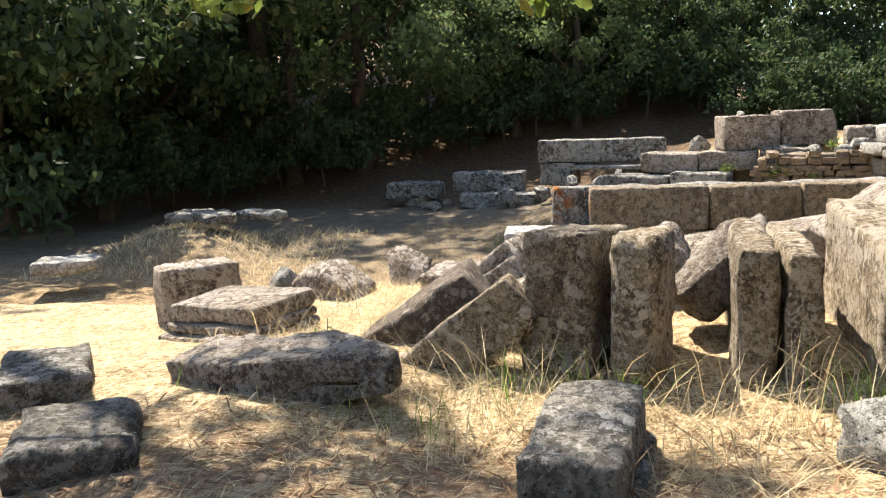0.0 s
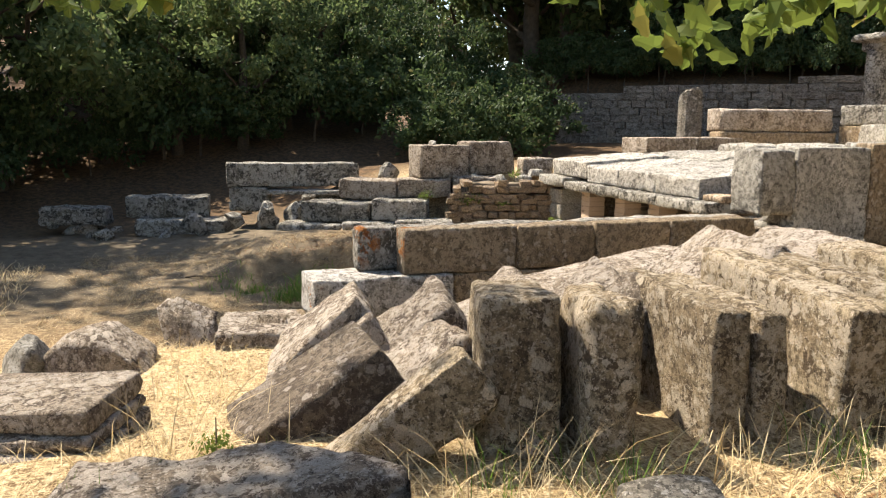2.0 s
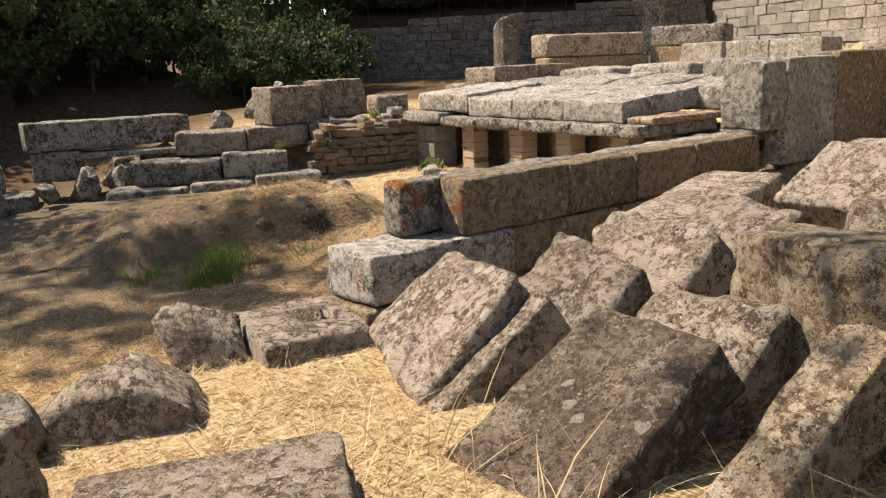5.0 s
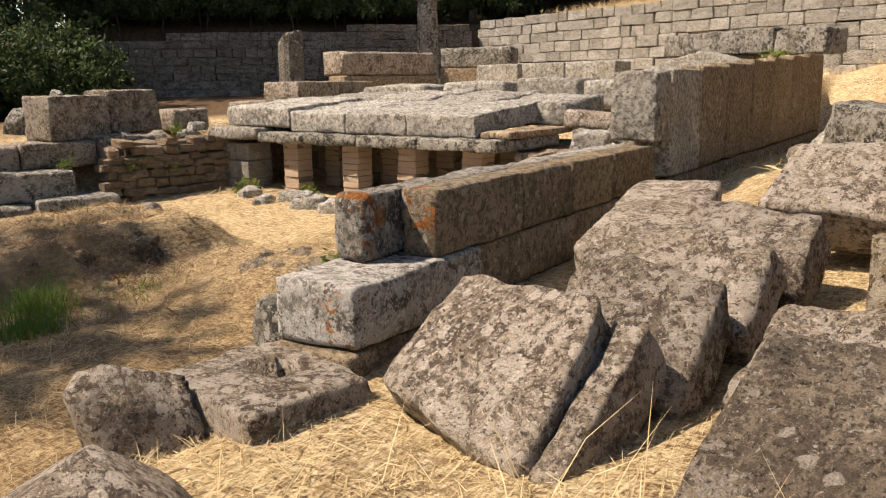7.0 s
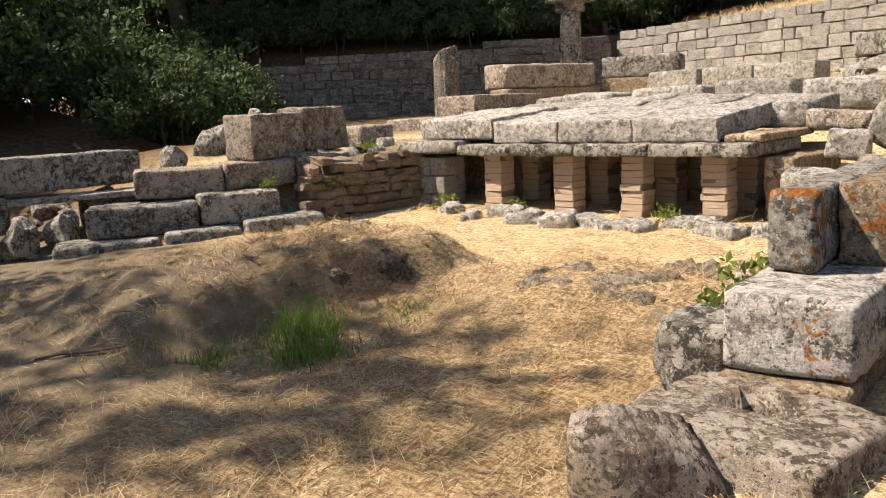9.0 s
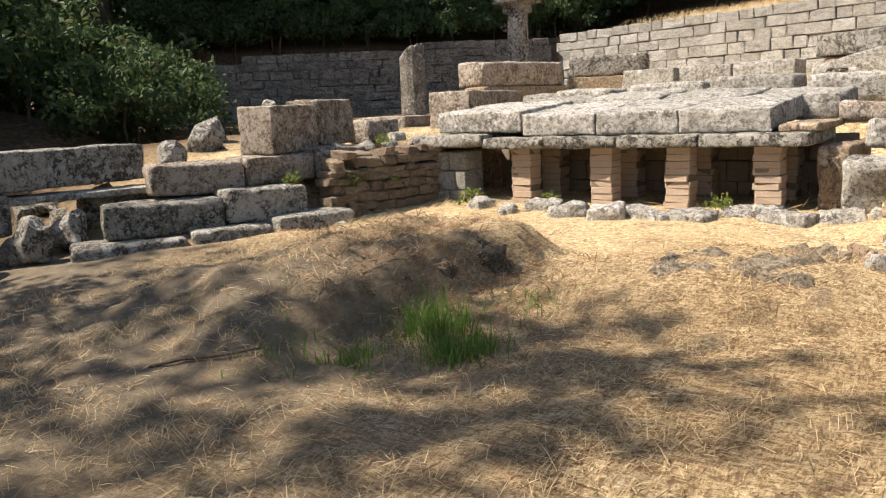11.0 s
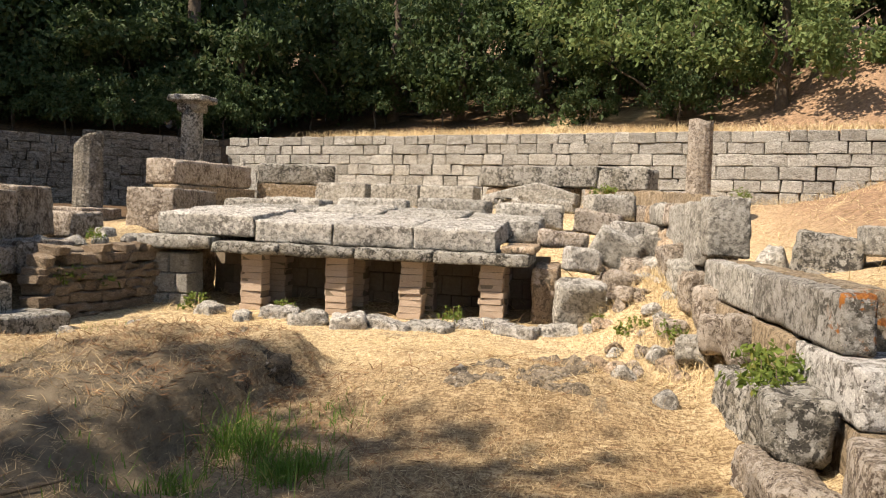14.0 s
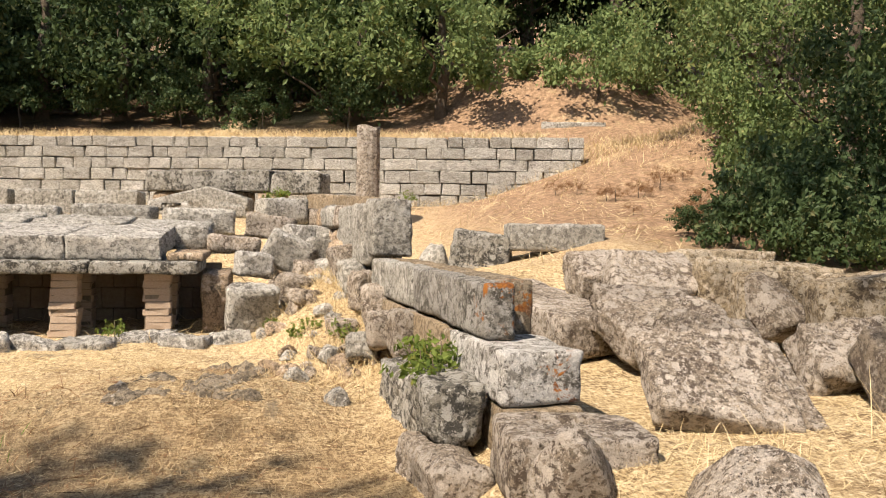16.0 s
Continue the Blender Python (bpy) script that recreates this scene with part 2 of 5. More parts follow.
def ground_mat():
    m = Nodes("dry_grass_ground", 0.95, 0.1)
    c = m.coords(False)
    mid = m.noise(c, 2.3, 8, 0.7)
    soil = m.mix(m.ramp(mid, 0.36, 0.64), (0.20, 0.13, 0.07), (0.40, 0.285, 0.155))
    s = m.put("ShaderNodeMapping", Vector=c, Scale=(1.0, 0.3, 1.0))
    s.inputs["Rotation"].default_value = (0, 0, 0.5)
    s2 = m.put("ShaderNodeMapping", Vector=c, Scale=(0.3, 1.0, 1.0))
    s2.inputs["Rotation"].default_value = (0, 0, -0.3)
    straw = m.mix(0.5, m.noise(s.outputs[0], 42, 6, 0.7, 1.2), m.noise(s2.outputs[0], 36, 6, 0.7, 1.2))
    cover = m.noise(c, 0.9, 7, 0.7, 0.3)
    col = m.mix(m.times(m.ramp(straw, 0.46, 0.52), m.ramp(cover, 0.30, 0.48)), soil, (0.60, 0.465, 0.265))
    col = m.mix(m.times(m.ramp(straw, 0.54, 0.58), 0.9), col, (0.76, 0.64, 0.43))
    col = m.mix(m.times(m.ramp(straw, 0.45, 0.40), 0.75), col, (0.13, 0.085, 0.045))
    x = m.put("ShaderNodeSeparateXYZ", Vector=c)
    # bare rock and grey earth in the yard
    west = m.ramp(x.outputs[0], -0.2, -3.0)
    south = m.ramp(x.outputs[1], 7.4, 5.0)
    rock = m.mix(m.ramp(m.noise(c, 6, 8, 0.75), 0.35, 0.65), (0.115, 0.092, 0.064), (0.22, 0.178, 0.122))
    bare = m.times(m.times(west, south), m.ramp(m.noise(c, 0.9, 8, 0.75, 0.4), 0.33, 0.45))
    brown = m.times(m.times(m.ramp(x.outputs[0], 1.5, 0.6), m.ramp(x.outputs[1], 7.4, 5.8)), m.ramp(m.noise(c, 1.6, 9, 0.78, 0.5), 0.36, 0.48))
    col = m.mix(m.times(brown, 0.8), col, m.mix(m.ramp(straw, 0.46, 0.54), (0.15, 0.095, 0.05), (0.36, 0.25, 0.13)))
    col = m.mix(bare, col, rock)
    spots = m.times(m.ramp(m.noise(c, 1.3, 8, 0.78, 0.6), 0.58, 0.64), m.ramp(x.outputs[0], 1.2, 0.2))
    col = m.mix(m.times(spots, 0.8), col, rock)
    # leaf litter on wooded slopes, darkened for tree shade; brown earth on the bank
    far_w = m.ramp(x.outputs[0], -7.5, -10.0)
    behind = m.put("ShaderNodeVectorMath")
    behind.operation = "DOT_PRODUCT"
    m.plug(behind.inputs[0], c)
    behind.inputs[1].default_value = (0.337, 0.9415, 0)
    # litter mask behind the wall also puts under-tree shade into the ground colour
    far_n = m.times(m.ramp(behind.outputs["Value"], 24.5, 26.5), m.ramp(x.outputs[0], 9.5, 6.5))
    litter = m.mix(m.ramp(m.noise(c, 9, 6, 0.7), 0.4, 0.6), (0.07, 0.05, 0.032), (0.16, 0.10, 0.055))
    col = m.mix(far_w, col, litter)
    col = m.mix(m.times(far_n, m.ramp(m.noise(c, 0.25, 5, 0.6), 0.3, 0.5)), col, litter)
    bank = m.times(m.ramp(x.outputs[0], 2.6, 5.0), m.ramp(x.outputs[1], 8.6, 11.0))
    col = m.mix(m.times(bank, m.ramp(m.noise(c, 0.9, 8, 0.75), 0.30, 0.46)), col, m.mix(m.ramp(m.noise(c, 7, 8, 0.8), 0.4, 0.6), (0.15, 0.095, 0.058), (0.36, 0.235, 0.145)))
    worn = m.times(m.times(m.ramp(x.outputs[0], 5.3, 6.0), m.ramp(x.outputs[1], 6.6, 5.6)), m.ramp(m.noise(c, 1.5, 8, 0.75, 0.4), 0.42, 0.54))
    col = m.mix(m.times(worn, 0.85), col, m.mix(m.ramp(straw, 0.46, 0.54), (0.17, 0.11, 0.07), (0.34, 0.24, 0.15)))
    m.bump(m.mix(0.5, straw, m.noise(c, 24, 7, 0.78)), 1.0, 0.05)
    return m.done(col)


GROUND = ground_mat()


# ---- mesh helpers ----
def smooth(a, b, v):
    k = min(1.0, max(0.0, (v - a) / (b - a)))
    return k * k * (3 - 2 * k)


def mesh_of(name, verts, faces, mat, shade=True):
    me = bpy.data.meshes.new(name)
    me.from_pydata([tuple(v) for v in verts], [], faces)
    me.materials.append(mat)
    if shade:
        me.polygons.foreach_set("use_smooth", [True] * len(me.polygons))
    me.update()
    return me


def thing(name, data=None, label="", category="", group="", kind="", at=None):
    ob = tagged(new(name, data), label, category, group, kind)
    if at is not None:
        ob.matrix_world = at
    return ob


def part(name, data, parent, at=None, label=""):
    ob = new(name, data)
    ob.parent = parent
    if at is not None:
        ob.matrix_basis = at
    return tagged(ob, label) if label else ob


def stone_mesh(name, size, mat, seed, step=0.06, edge=0.03, rough=0.012, taper=0.0, chip=0.05, pull=None, lump=0.0):
    """A worn block about its centre: rounded edges, chipped corners, uneven faces."""
    hx, hy, hz = (0.5 * s for s in size)
    n = [max(2, min(30, round(s / step))) + 2 for s in size]
    index, verts, faces = {}, [], []
    lines = []
    for i in range(3):
        e = min(0.3, 2.2 * edge / size[i])
        lines.append([-1.0] + [-1 + e + (2 - 2 * e) * k / (n[i] - 2) for k in range(n[i] - 1)] + [1.0])

    def vert(p):
        k = tuple(p)
        if k not in index:
            index[k] = len(verts)
            verts.append(Vector([lines[i][p[i]] for i in range(3)]))
        return index[k]

    for ax in range(3):
        u, v = (ax + 1) % 3, (ax + 2) % 3
        for side in (0, n[ax]):
            for i in range(n[u]):
                for j in range(n[v]):
                    quad = []
                    for a, b in ((i, j), (i + 1, j), (i + 1, j + 1), (i, j + 1)):
                        p = [0, 0, 0]
                        p[ax], p[u], p[v] = side, a, b
                        quad.append(vert(p))
                    faces.append(quad if side else quad[::-1])
    off = Vector((seed * 7.31, seed * 3.17, seed * 5.73))
    half = Vector((hx, hy, hz))
    out = []
    for q in verts:
        p = Vector((q.x * hx, q.y * hy, q.z * hz))
        r = min(edge * (0.45 + 1.5 * abs(noise.noise(p * 4 + off))), 0.45 * min(size))
        core = Vector([max(-half[i] + r, min(half[i] - r, p[i])) for i in range(3)])
        d = p - core
        if d.length > 1e-6:
            p = core + d.normalized() * r
        corner = abs(q.x) * abs(q.y) + abs(q.y) * abs(q.z) + abs(q.z) * abs(q.x)
        bite = max(0.0, noise.noise(p * 2.1 + off * 1.7) - 0.12) * chip * max(0.0, corner - 1.3)
        nrm = d.normalized() if d.length > 1e-6 else q.normalized()
        bite += max(0.0, noise.noise(p * 6.5 + off * 2.3) + 0.05) * (0.03 + 0.3 * chip) * smooth(0.72, 1.0, sorted((abs(q.x), abs(q.y), abs(q.z)))[1])
        p = p - p.normalized() * bite * 0.8
        p += nrm * (noise.noise(p * 4.0 + off) * rough * 1.3 + noise.noise(p * 15.0 + off) * rough * 0.7)
        if lump:
            p += p.normalized() * noise.noise(p * 1.6 / max(0.15, max(half)) + off) * lump
        k = 1 - taper * (q.z + 1) / 2
        p.x, p.y = p.x * k, p.y * k
        if pull:
            p += Vector(pull(q.x, q.y, q.z))
        out.append(p)
    return mesh_of(name, out, faces, mat)


def rock_mesh(name, size, mat, seed, cuts=7):
    """A boulder: a rounded box with strong lumps and a few flat breaks."""
    rnd = random.Random(seed)
    me = stone_mesh(name, size, mat, seed, max(size) / cuts, 0.16 * min(size), 0.03 * min(size) / 0.3, 0.15, 0.15, None, 0.2 * min(size))
    planes = [(Vector((rnd.uniform(-1, 1), rnd.uniform(-1, 1), rnd.uniform(-0.3, 1))).normalized(), rnd.uniform(0.27, 0.40)) for _ in range(9)]
    s = Vector(size)
    for v in me.vertices:
        for n, d in planes:
            lim = d * math.sqrt((n.x * s.x) ** 2 + (n.y * s.y) ** 2 + (n.z * s.z) ** 2)
            over = v.co.dot(n) - lim
            if over > 0:
                v.co -= n * over * 0.92
    me.polygons.foreach_set("use_smooth", [cuts > 6] * len(me.polygons))
    me.update()
    return me


def frame_of(p0, p1, p2):
    """Pose of a slab whose face has its corner at p0, an edge along p1 and the other edge towards p2; and the two lengths."""
    p0, p1, p2 = Vector(p0), Vector(p1), Vector(p2)
    u = (p1 - p0).normalized()
    n = u.cross(p2 - p0).normalized()
    v = n.cross(u)
    m = Matrix((u, v, n)).transposed().to_4x4()
    return m, (p1 - p0).length, (p2 - p0).dot(v), p0


def slab(name, p0, p1, p2, thick, mat, seed, label, category="stone slab", group="", **kw):
    """A slab lying with its upper face on three corners, its body below that face."""
    m, lu, lv, o = frame_of(p0, p1, p2)
    me = stone_mesh(name, (lu, lv, thick), mat, seed, **kw)
    at = Matrix.Translation(o + m.to_3x3() @ Vector((lu / 2, lv / 2, -thick / 2))) @ m
    return thing(name, me, label, category, group, "", at)


def quad_slab(name, bl, br, tr, tl, thick, mat, seed, label, category="stone slab", group="", **kw):
    """A slab of uneven outline: its upper face spans four corners, its body lies below that face."""
    bl, br, tr, tl = Vector(bl), Vector(br), Vector(tr), Vector(tl)
    o = (bl + br + tr + tl) / 4
    n = (tr - bl).cross(tl - br).normalized()
    lu, lv = ((br - bl).length + (tr - tl).length) / 2, ((tl - bl).length + (tr - br).length) / 2
    me = stone_mesh(name, (lu, lv, thick), mat, seed, **kw)
    for v in me.vertices:
        a, b, w = v.co.x / lu + 0.5, v.co.y / lv + 0.5, v.co.z - thick / 2
        v.co = (bl * (1 - a) + br * a) * (1 - b) + (tl * (1 - a) + tr * a) * b + n * w - o
    me.update()
    return thing(name, me, label, category, group, "", Matrix.Translation(o))


def block(name, x, y, z0, z1, size, turn, mat, seed, label, category="stone block", group="", rx=0, ry=0, **kw):
    """A block with its centre over (x, y), between the heights z0 and z1, turned about the vertical."""
    me = stone_mesh(name, (size[0], size[1], z1 - z0), mat, seed, **kw)
    return thing(name, me, label, category, group, "", pose(x, y, (z0 + z1) / 2, rx, ry, turn))


def chamfered(name, mat, bevel=0.12, jitter=0.03, seed=0):
    """A cheap unit block, one metre along each side, with chamfered uneven edges."""
    rnd = random.Random(seed)
    bm = bmesh.new()
    bmesh.ops.create_cube(bm, size=1.0)
    bmesh.ops.bevel(bm, geom=list(bm.edges), offset=bevel, segments=1, affect="EDGES")
    for v in bm.verts:
        v.co += Vector([rnd.uniform(-jitter, jitter) for _ in range(3)])
    me = bpy.data.meshes.new(name)
    bm.to_mesh(me)
    bm.free()
    me.materials.append(mat)
    return me


# ---- terrain ----
WALL_L, WALL_R = Vector((-12.1, 26.9)), Vector((8.0, 19.7))
WALL_U = (WALL_R - WALL_L).normalized()
WALL_N = Vector((-WALL_U.y, WALL_U.x))


def bumpy(x, y):
    return 0.05 * noise.noise(Vector((x * 0.55, y * 0.55, 1.3))) + 0.022 * noise.noise(Vector((x * 1.9, y * 1.9, 4.1))) + 0.008 * noise.noise(Vector((x * 6, y * 6, 7.7)))


def hump(x, y, cx, cy, rx, ry, turn, height, power=1.0):
    c, s = math.cos(radians(turn)), math.sin(radians(turn))
    u, v = ((x - cx) * c + (y - cy) * s) / rx, (-(x - cx) * s + (y - cy) * c) / ry
    d = u * u + v * v
    return height * math.exp(-d ** power)


def ground_height(x, y):
    h = -0.27 + 0.055 * max(0.0, min(7.5, y - 2.5))
    east = 0.46 * smooth(0.7, 1.95, x) + 0.24 * smooth(2.0, 5.2, x) - 0.16 * smooth(6.0, 9.5, x)
    h += east * (1 - 0.3 * smooth(3.2, 0.6, y) * smooth(4.5, 1.5, x))
    # rock swell, grassy hollow and low hump of the yard
    rim = -2.42 - 0.11 * (6.0 - y) + 0.16 * noise.noise(Vector((x * 1.5, y * 1.5, 3.0)))
    h += 0.36 * smooth(rim + 0.16, rim - 0.16, x) * smooth(3.5, 4.8, y) * smooth(7.5, 6.9, y) * (1 - 0.8 * smooth(-3.7, -5.3, x))
    crag = smooth(-1.3, -2.5, x) * smooth(3.0, 4.4, y) * smooth(7.5, 6.7, y) * smooth(-6.2, -5.0, x)
    if crag:
        h += crag * (0.09 * abs(noise.noise(Vector((x * 1.7, y * 1.7, 8.0)))) + 0.07 * noise.noise(Vector((x * 4.1, y * 4.1, 2.0))) - 0.05 * abs(noise.noise(Vector((x * 6.5, y * 6.5, 5.0)))))
    h += hump(x, y, -0.55, 6.55, 1.15, 0.75, 0, 0.24, 1.3)
    h -= hump(x, y, -1.95, 4.75, 0.55, 0.75, -15, 0.10)
    h -= hump(x, y, 5.3, 5.6, 1.25, 1.75, 0, 0.17, 1.6)
    # upper terrace behind the hot room, and the fill east of the long wall
    back = smooth(11.4, 15.0, y)
    h += back * (1.30 + 0.25 * smooth(15.0, 21.0, y) - 0.30 * smooth(1.0, 2.2, x) - 0.2 * smooth(2, 5.2, x))
    h += 0.55 * smooth(1.9, 2.6, x) * smooth(7.4, 11.0, y) * (1 - back) * (1 - 0.9 * smooth(4.6, 6.4, x) * smooth(11.5, 9.5, y))
    h += 0.85 * smooth(-6.0, -7.2, x) * smooth(-13.5, -9.5, x) * smooth(5.2, 8.2, y) * (1 - back)
    # wooded rise to the west and south-west
    front = 1 - smooth(9.0, 13.0, y)
    h += (1.1 * smooth(-8.5, -16.0, x) + 0.16 * max(0.0, -13.0 - x)) * front
    h += hump(x, y, -2.7, -0.7, 1.9, 0.9, 35, 0.40, 1.5)
    # rubble slope at the foot of the long wall, and the shaded terrace in the north-west
    h += hump(x, y, 0.95, 10.4, 0.75, 2.1, 0, 0.62, 1.4)
    h -= 0.45 * smooth(-6.5, -8.5, x) * back
    q = Vector((x, y)) - Vector((-22.2, 18.0))
    d2 = q.dot(Vector((-0.663, 0.748)))
    if d2 > 0.3:
        h += (3.15 + 0.36 * d2 - h) * smooth(0.3, 0.8, d2) * smooth(-6.0, 0.0, q.dot(Vector((0.748, 0.663))))
    # bank rising round the right end of the terrace wall
    h += 2.0 * smooth(4.2, 10.5, x) * smooth(11.5, 20.0, y) * (1 - 0.35 * smooth(9, 16, x) * smooth(15, 9, y))
    h += 0.35 * max(0.0, x - 10.0) * smooth(6, 12, y)
    p = Vector((x, y)) - WALL_L
    d, along = p.dot(WALL_N), p.dot(WALL_U)
    if d > 0.25:
        up = 3.72 + 0.10 * min(d, 5.0) + 0.32 * max(0.0, d - 5.0) + 2.1 * hump(x, y, 10.7, 30.0, 4.2, 5.2, 0, 1.0, 2.0)
        h = h + (up - h) * smooth(0.25, 0.6, d) if along < 20.4 else max(h, h + (up - h) * smooth(0.0, 4.0, d))
    h += 0.12 * max(0.0, -x - 60) * 0.2
    # ditch along the east face of the long wall
    face = 1.83 - 0.055 * (y - 5.18)
    ditch = smooth(face - 0.4, face - 0.15, x) * smooth(5.4, 3.6, x) * smooth(7.0, 9.0, y) * smooth(20.4, 17.2, y)
    h += (min(h, 0.56 + 0.22 * max(0.0, x - face)) - h) * ditch
    return h + bumpy(x, y)


def axis(lo, hi, near_lo, near_hi, step, grow):
    out, v = [], near_lo
    while v < near_hi:
        out.append(v)
        v += step
    s = step
    while v < hi:
        out.append(v)
        s *= grow
        v += s
    out.append(hi)
    v, s = near_lo, step
    while v > lo:
        s *= grow
        v -= s
        out.append(max(v, lo))
    return sorted(set(out))


XS = axis(-420, 420, -8.0, 8.0, 0.085, 1.07)
YS = axis(-420, 420, -0.5, 12.0, 0.085, 1.055)
gv = [(x, y, ground_height(x, y)) for y in YS for x in XS]
nx = len(XS)
gf = [(j * nx + i, j * nx + i + 1, (j + 1) * nx + i + 1, (j + 1) * nx + i) for j in range(len(YS) - 1) for i in range(nx - 1)]
thing("ground", mesh_of("ground", gv, gf, GROUND), "dry straw-covered earth of a sunlit archaeological site", "ground", "", "structure")


# ---- long ashlar wall with its stepped end ----
def east_face(y):
    return 1.83 - 0.055 * (y - 5.18)


wall_east = thing("wall_east", None, "long ruined ashlar wall of tan limestone blocks", "wall", "", "structure")


def wall_block(y0, y1, z0, z1, inset, width, mat, seed, **kw):
    me = stone_mesh("ashlar_block", (width, y1 - y0 - 0.008, z1 - z0 - 0.006), mat, seed, 0.075, **kw)
    ym = (y0 + y1) / 2
    part("ashlar_block", me, wall_east, pose(east_face(ym) - inset - width / 2, ym, (z0 + z1) / 2, 0, 0, 3.15))


for i, (y0, y1) in enumerate(((5.14, 6.12), (6.12, 6.86), (6.86, 7.62), (7.62, 8.56))):
    wall_block(y0, y1, 0.705, 1.075, 0.0, 0.235, ASHLAR if i else ASHLAR_END, 11 + i, edge=0.02, rough=0.008)
wall_block(4.82, 6.75, 0.715, 1.07, 0.24, 0.20, ORANGE, 16, edge=0.03, rough=0.016, chip=0.05)
wall_block(6.75, 8.56, 0.715, 1.07, 0.24, 0.20, GREY, 17, edge=0.03, rough=0.014)
wall_block(4.41, 5.55, 0.40, 0.715, -0.03, 0.50, STEPSTONE, 21, edge=0.025, rough=0.012, chip=0.03)
for i, (y0, y1) in enumerate(((5.55, 6.7), (6.7, 7.9), (7.9, 9.1), (9.1, 10.4), (10.4, 11.8), (11.8, 13.2), (13.2, 14.7), (14.7, 17.1))):
    wall_block(y0, y1, 0.38, 0.705 if i < 3 else 0.74, 0.0, 0.46, ASHLAR, 22 + i, edge=0.018, rough=0.007)
    wall_block(y0 - 0.5, y1 - 0.5, 0.02, 0.38, -0.02, 0.48, ASHLAR, 40 + i, edge=0.018, rough=0.007)
wall_block(4.36, 5.03, 0.02, 0.395, -0.02, 0.48, ASHLAR, 39, edge=0.02, rough=0.01)
wall_block(8.57, 8.98, 1.078, 1.70, 0.005, 0.43, GREY, 50, edge=0.03, rough=0.016, chip=0.08)
ys = (8.985, 9.9, 10.9, 12.05, 13.2, 14.5, 15.8, 17.1)
for i in range(7):
    wall_block(ys[i], ys[i + 1], 0.745, 1.70 + 0.042 * (ys[i] - 8.6), 0.0, 0.22, ASHLAR if i else GREY, 52 + i, edge=0.02, rough=0.008)
    if i < 2:
        wall_block(ys[i], ys[i + 1], 0.95, 1.66 - 0.02 * i, 0.225, 0.24, GREY, 870 + i, edge=0.03, rough=0.014, chip=0.08)
    for k in range(3 if i > 1 else 0):
        zk = 0.745 + 0.31 * k
        ym = ys[i] + (0.36 + 0.1 * ((i + k) % 3)) * (ys[i + 1] - ys[i])
        for j, (ya, yb) in enumerate(((ys[i], ym), (ym, ys[i + 1]))):
            wall_block(ya, yb, zk, zk + 0.31 - 0.02 * j, 0.225, 0.20 + 0.03 * ((i + j + k) % 3), (LICHEN, GREY, RUBBLE)[(i + j + 2 * k) % 3], 800 + 6 * i + 2 * k + j, edge=0.05, rough=0.03, chip=0.15)

# cut block with a square socket, and boulders before it
H = stone_mesh("socket_block", (0.76, 0.64, 0.34), LICHEN, 61, 0.04, edge=0.03, rough=0.010, chip=0.04,
               pull=lambda x, y, z: (0, 0, -0.2 if z > 0.9 and -0.34 < x < 0.3 and -0.1 < y < 0.62 else 0))
thing("socket_block", H, "grey limestone foundation block with a straw-filled square socket", "stone block", "", "", pose(1.68, 4.06, 0.215, 0, 0, -7))
for i, (x, y, z0, s, mat, lab) in enumerate((
        (1.50, 3.52, -0.02, (0.50, 0.48, 0.54), LICHEN, "dark lichened boulder beside the socket block"),
        (1.95, 2.48, 0.02, (0.58, 0.44, 0.42), GREY, "pale pitted boulder on dry grass"),
        (2.10, 2.95, 0.02, (0.90, 0.66, 0.58), LICHEN, "pale bleached boulder on bright straw"))):
    thing("boulder", rock_mesh("boulder", s, mat, 70 + i), lab, "boulder", "boulders by the wall end", "", pose(x, y, z0 + s[2] / 2, 0, 0, 40 * i))
for i, (x, y, z0, z1, s, t) in enumerate(((1.18, 5.95, -0.05, 0.35, (0.26, 1.2), 4), (1.2, 4.95, 0.12, 0.5, (0.36, 0.75), -4), (1.12, 4.6, -0.2, 0.14, (0.34, 0.9), 3),
                                          (1.27, 6.75, 0.3, 0.70, (0.3, 0.4), 8), (1.2, 7.4, 0.3, 0.62, (0.34, 0.5), -6), (1.24, 8.1, 0.4, 0.82, (0.32, 0.45), 5), (1.15, 8.75, 0.5, 0.92, (0.3, 0.4), 12))):
    block("footing_stone", x, y, z0, z1, s, t, BLACKENED if i < 2 else LICHEN, 80 + i, "dark weathered footing stone along the wall foot", "stone block", "footing stones", step=0.05, edge=0.045, rough=0.03, chip=0.16)

# ---- fallen and leaning slabs east of the wall ----
G = "fallen slabs"
quad_slab("leaning_slab", (2.24, 4.15, 0.45), (3.04, 3.92, 0.33), (3.07, 4.52, 0.83), (2.34, 4.64, 0.81), 0.20, LICHEN, 101, "grey leaning limestone slab speckled with dark lichen", group=G, step=0.035, edge=0.03, rough=0.014, chip=0.1)
quad_slab("leaning_slab", (3.06, 3.97, 0.32), (3.17, 3.93, 0.31), (3.24, 4.56, 0.74), (3.09, 4.60, 0.74), 0.30, LICHEN, 102, "narrow lichened slab leaning beside a wider slab", group=G, step=0.035, edge=0.025, rough=0.014)
quad_slab("leaning_slab", (3.55, 3.70, 0.385), (4.24, 3.68, 0.375), (4.27, 4.40, 0.85), (3.70, 4.37, 0.85), 0.28, BROWN, 103, "dark brown leaning slab spotted with pale lichen", group=G, step=0.035, edge=0.025, rough=0.010)
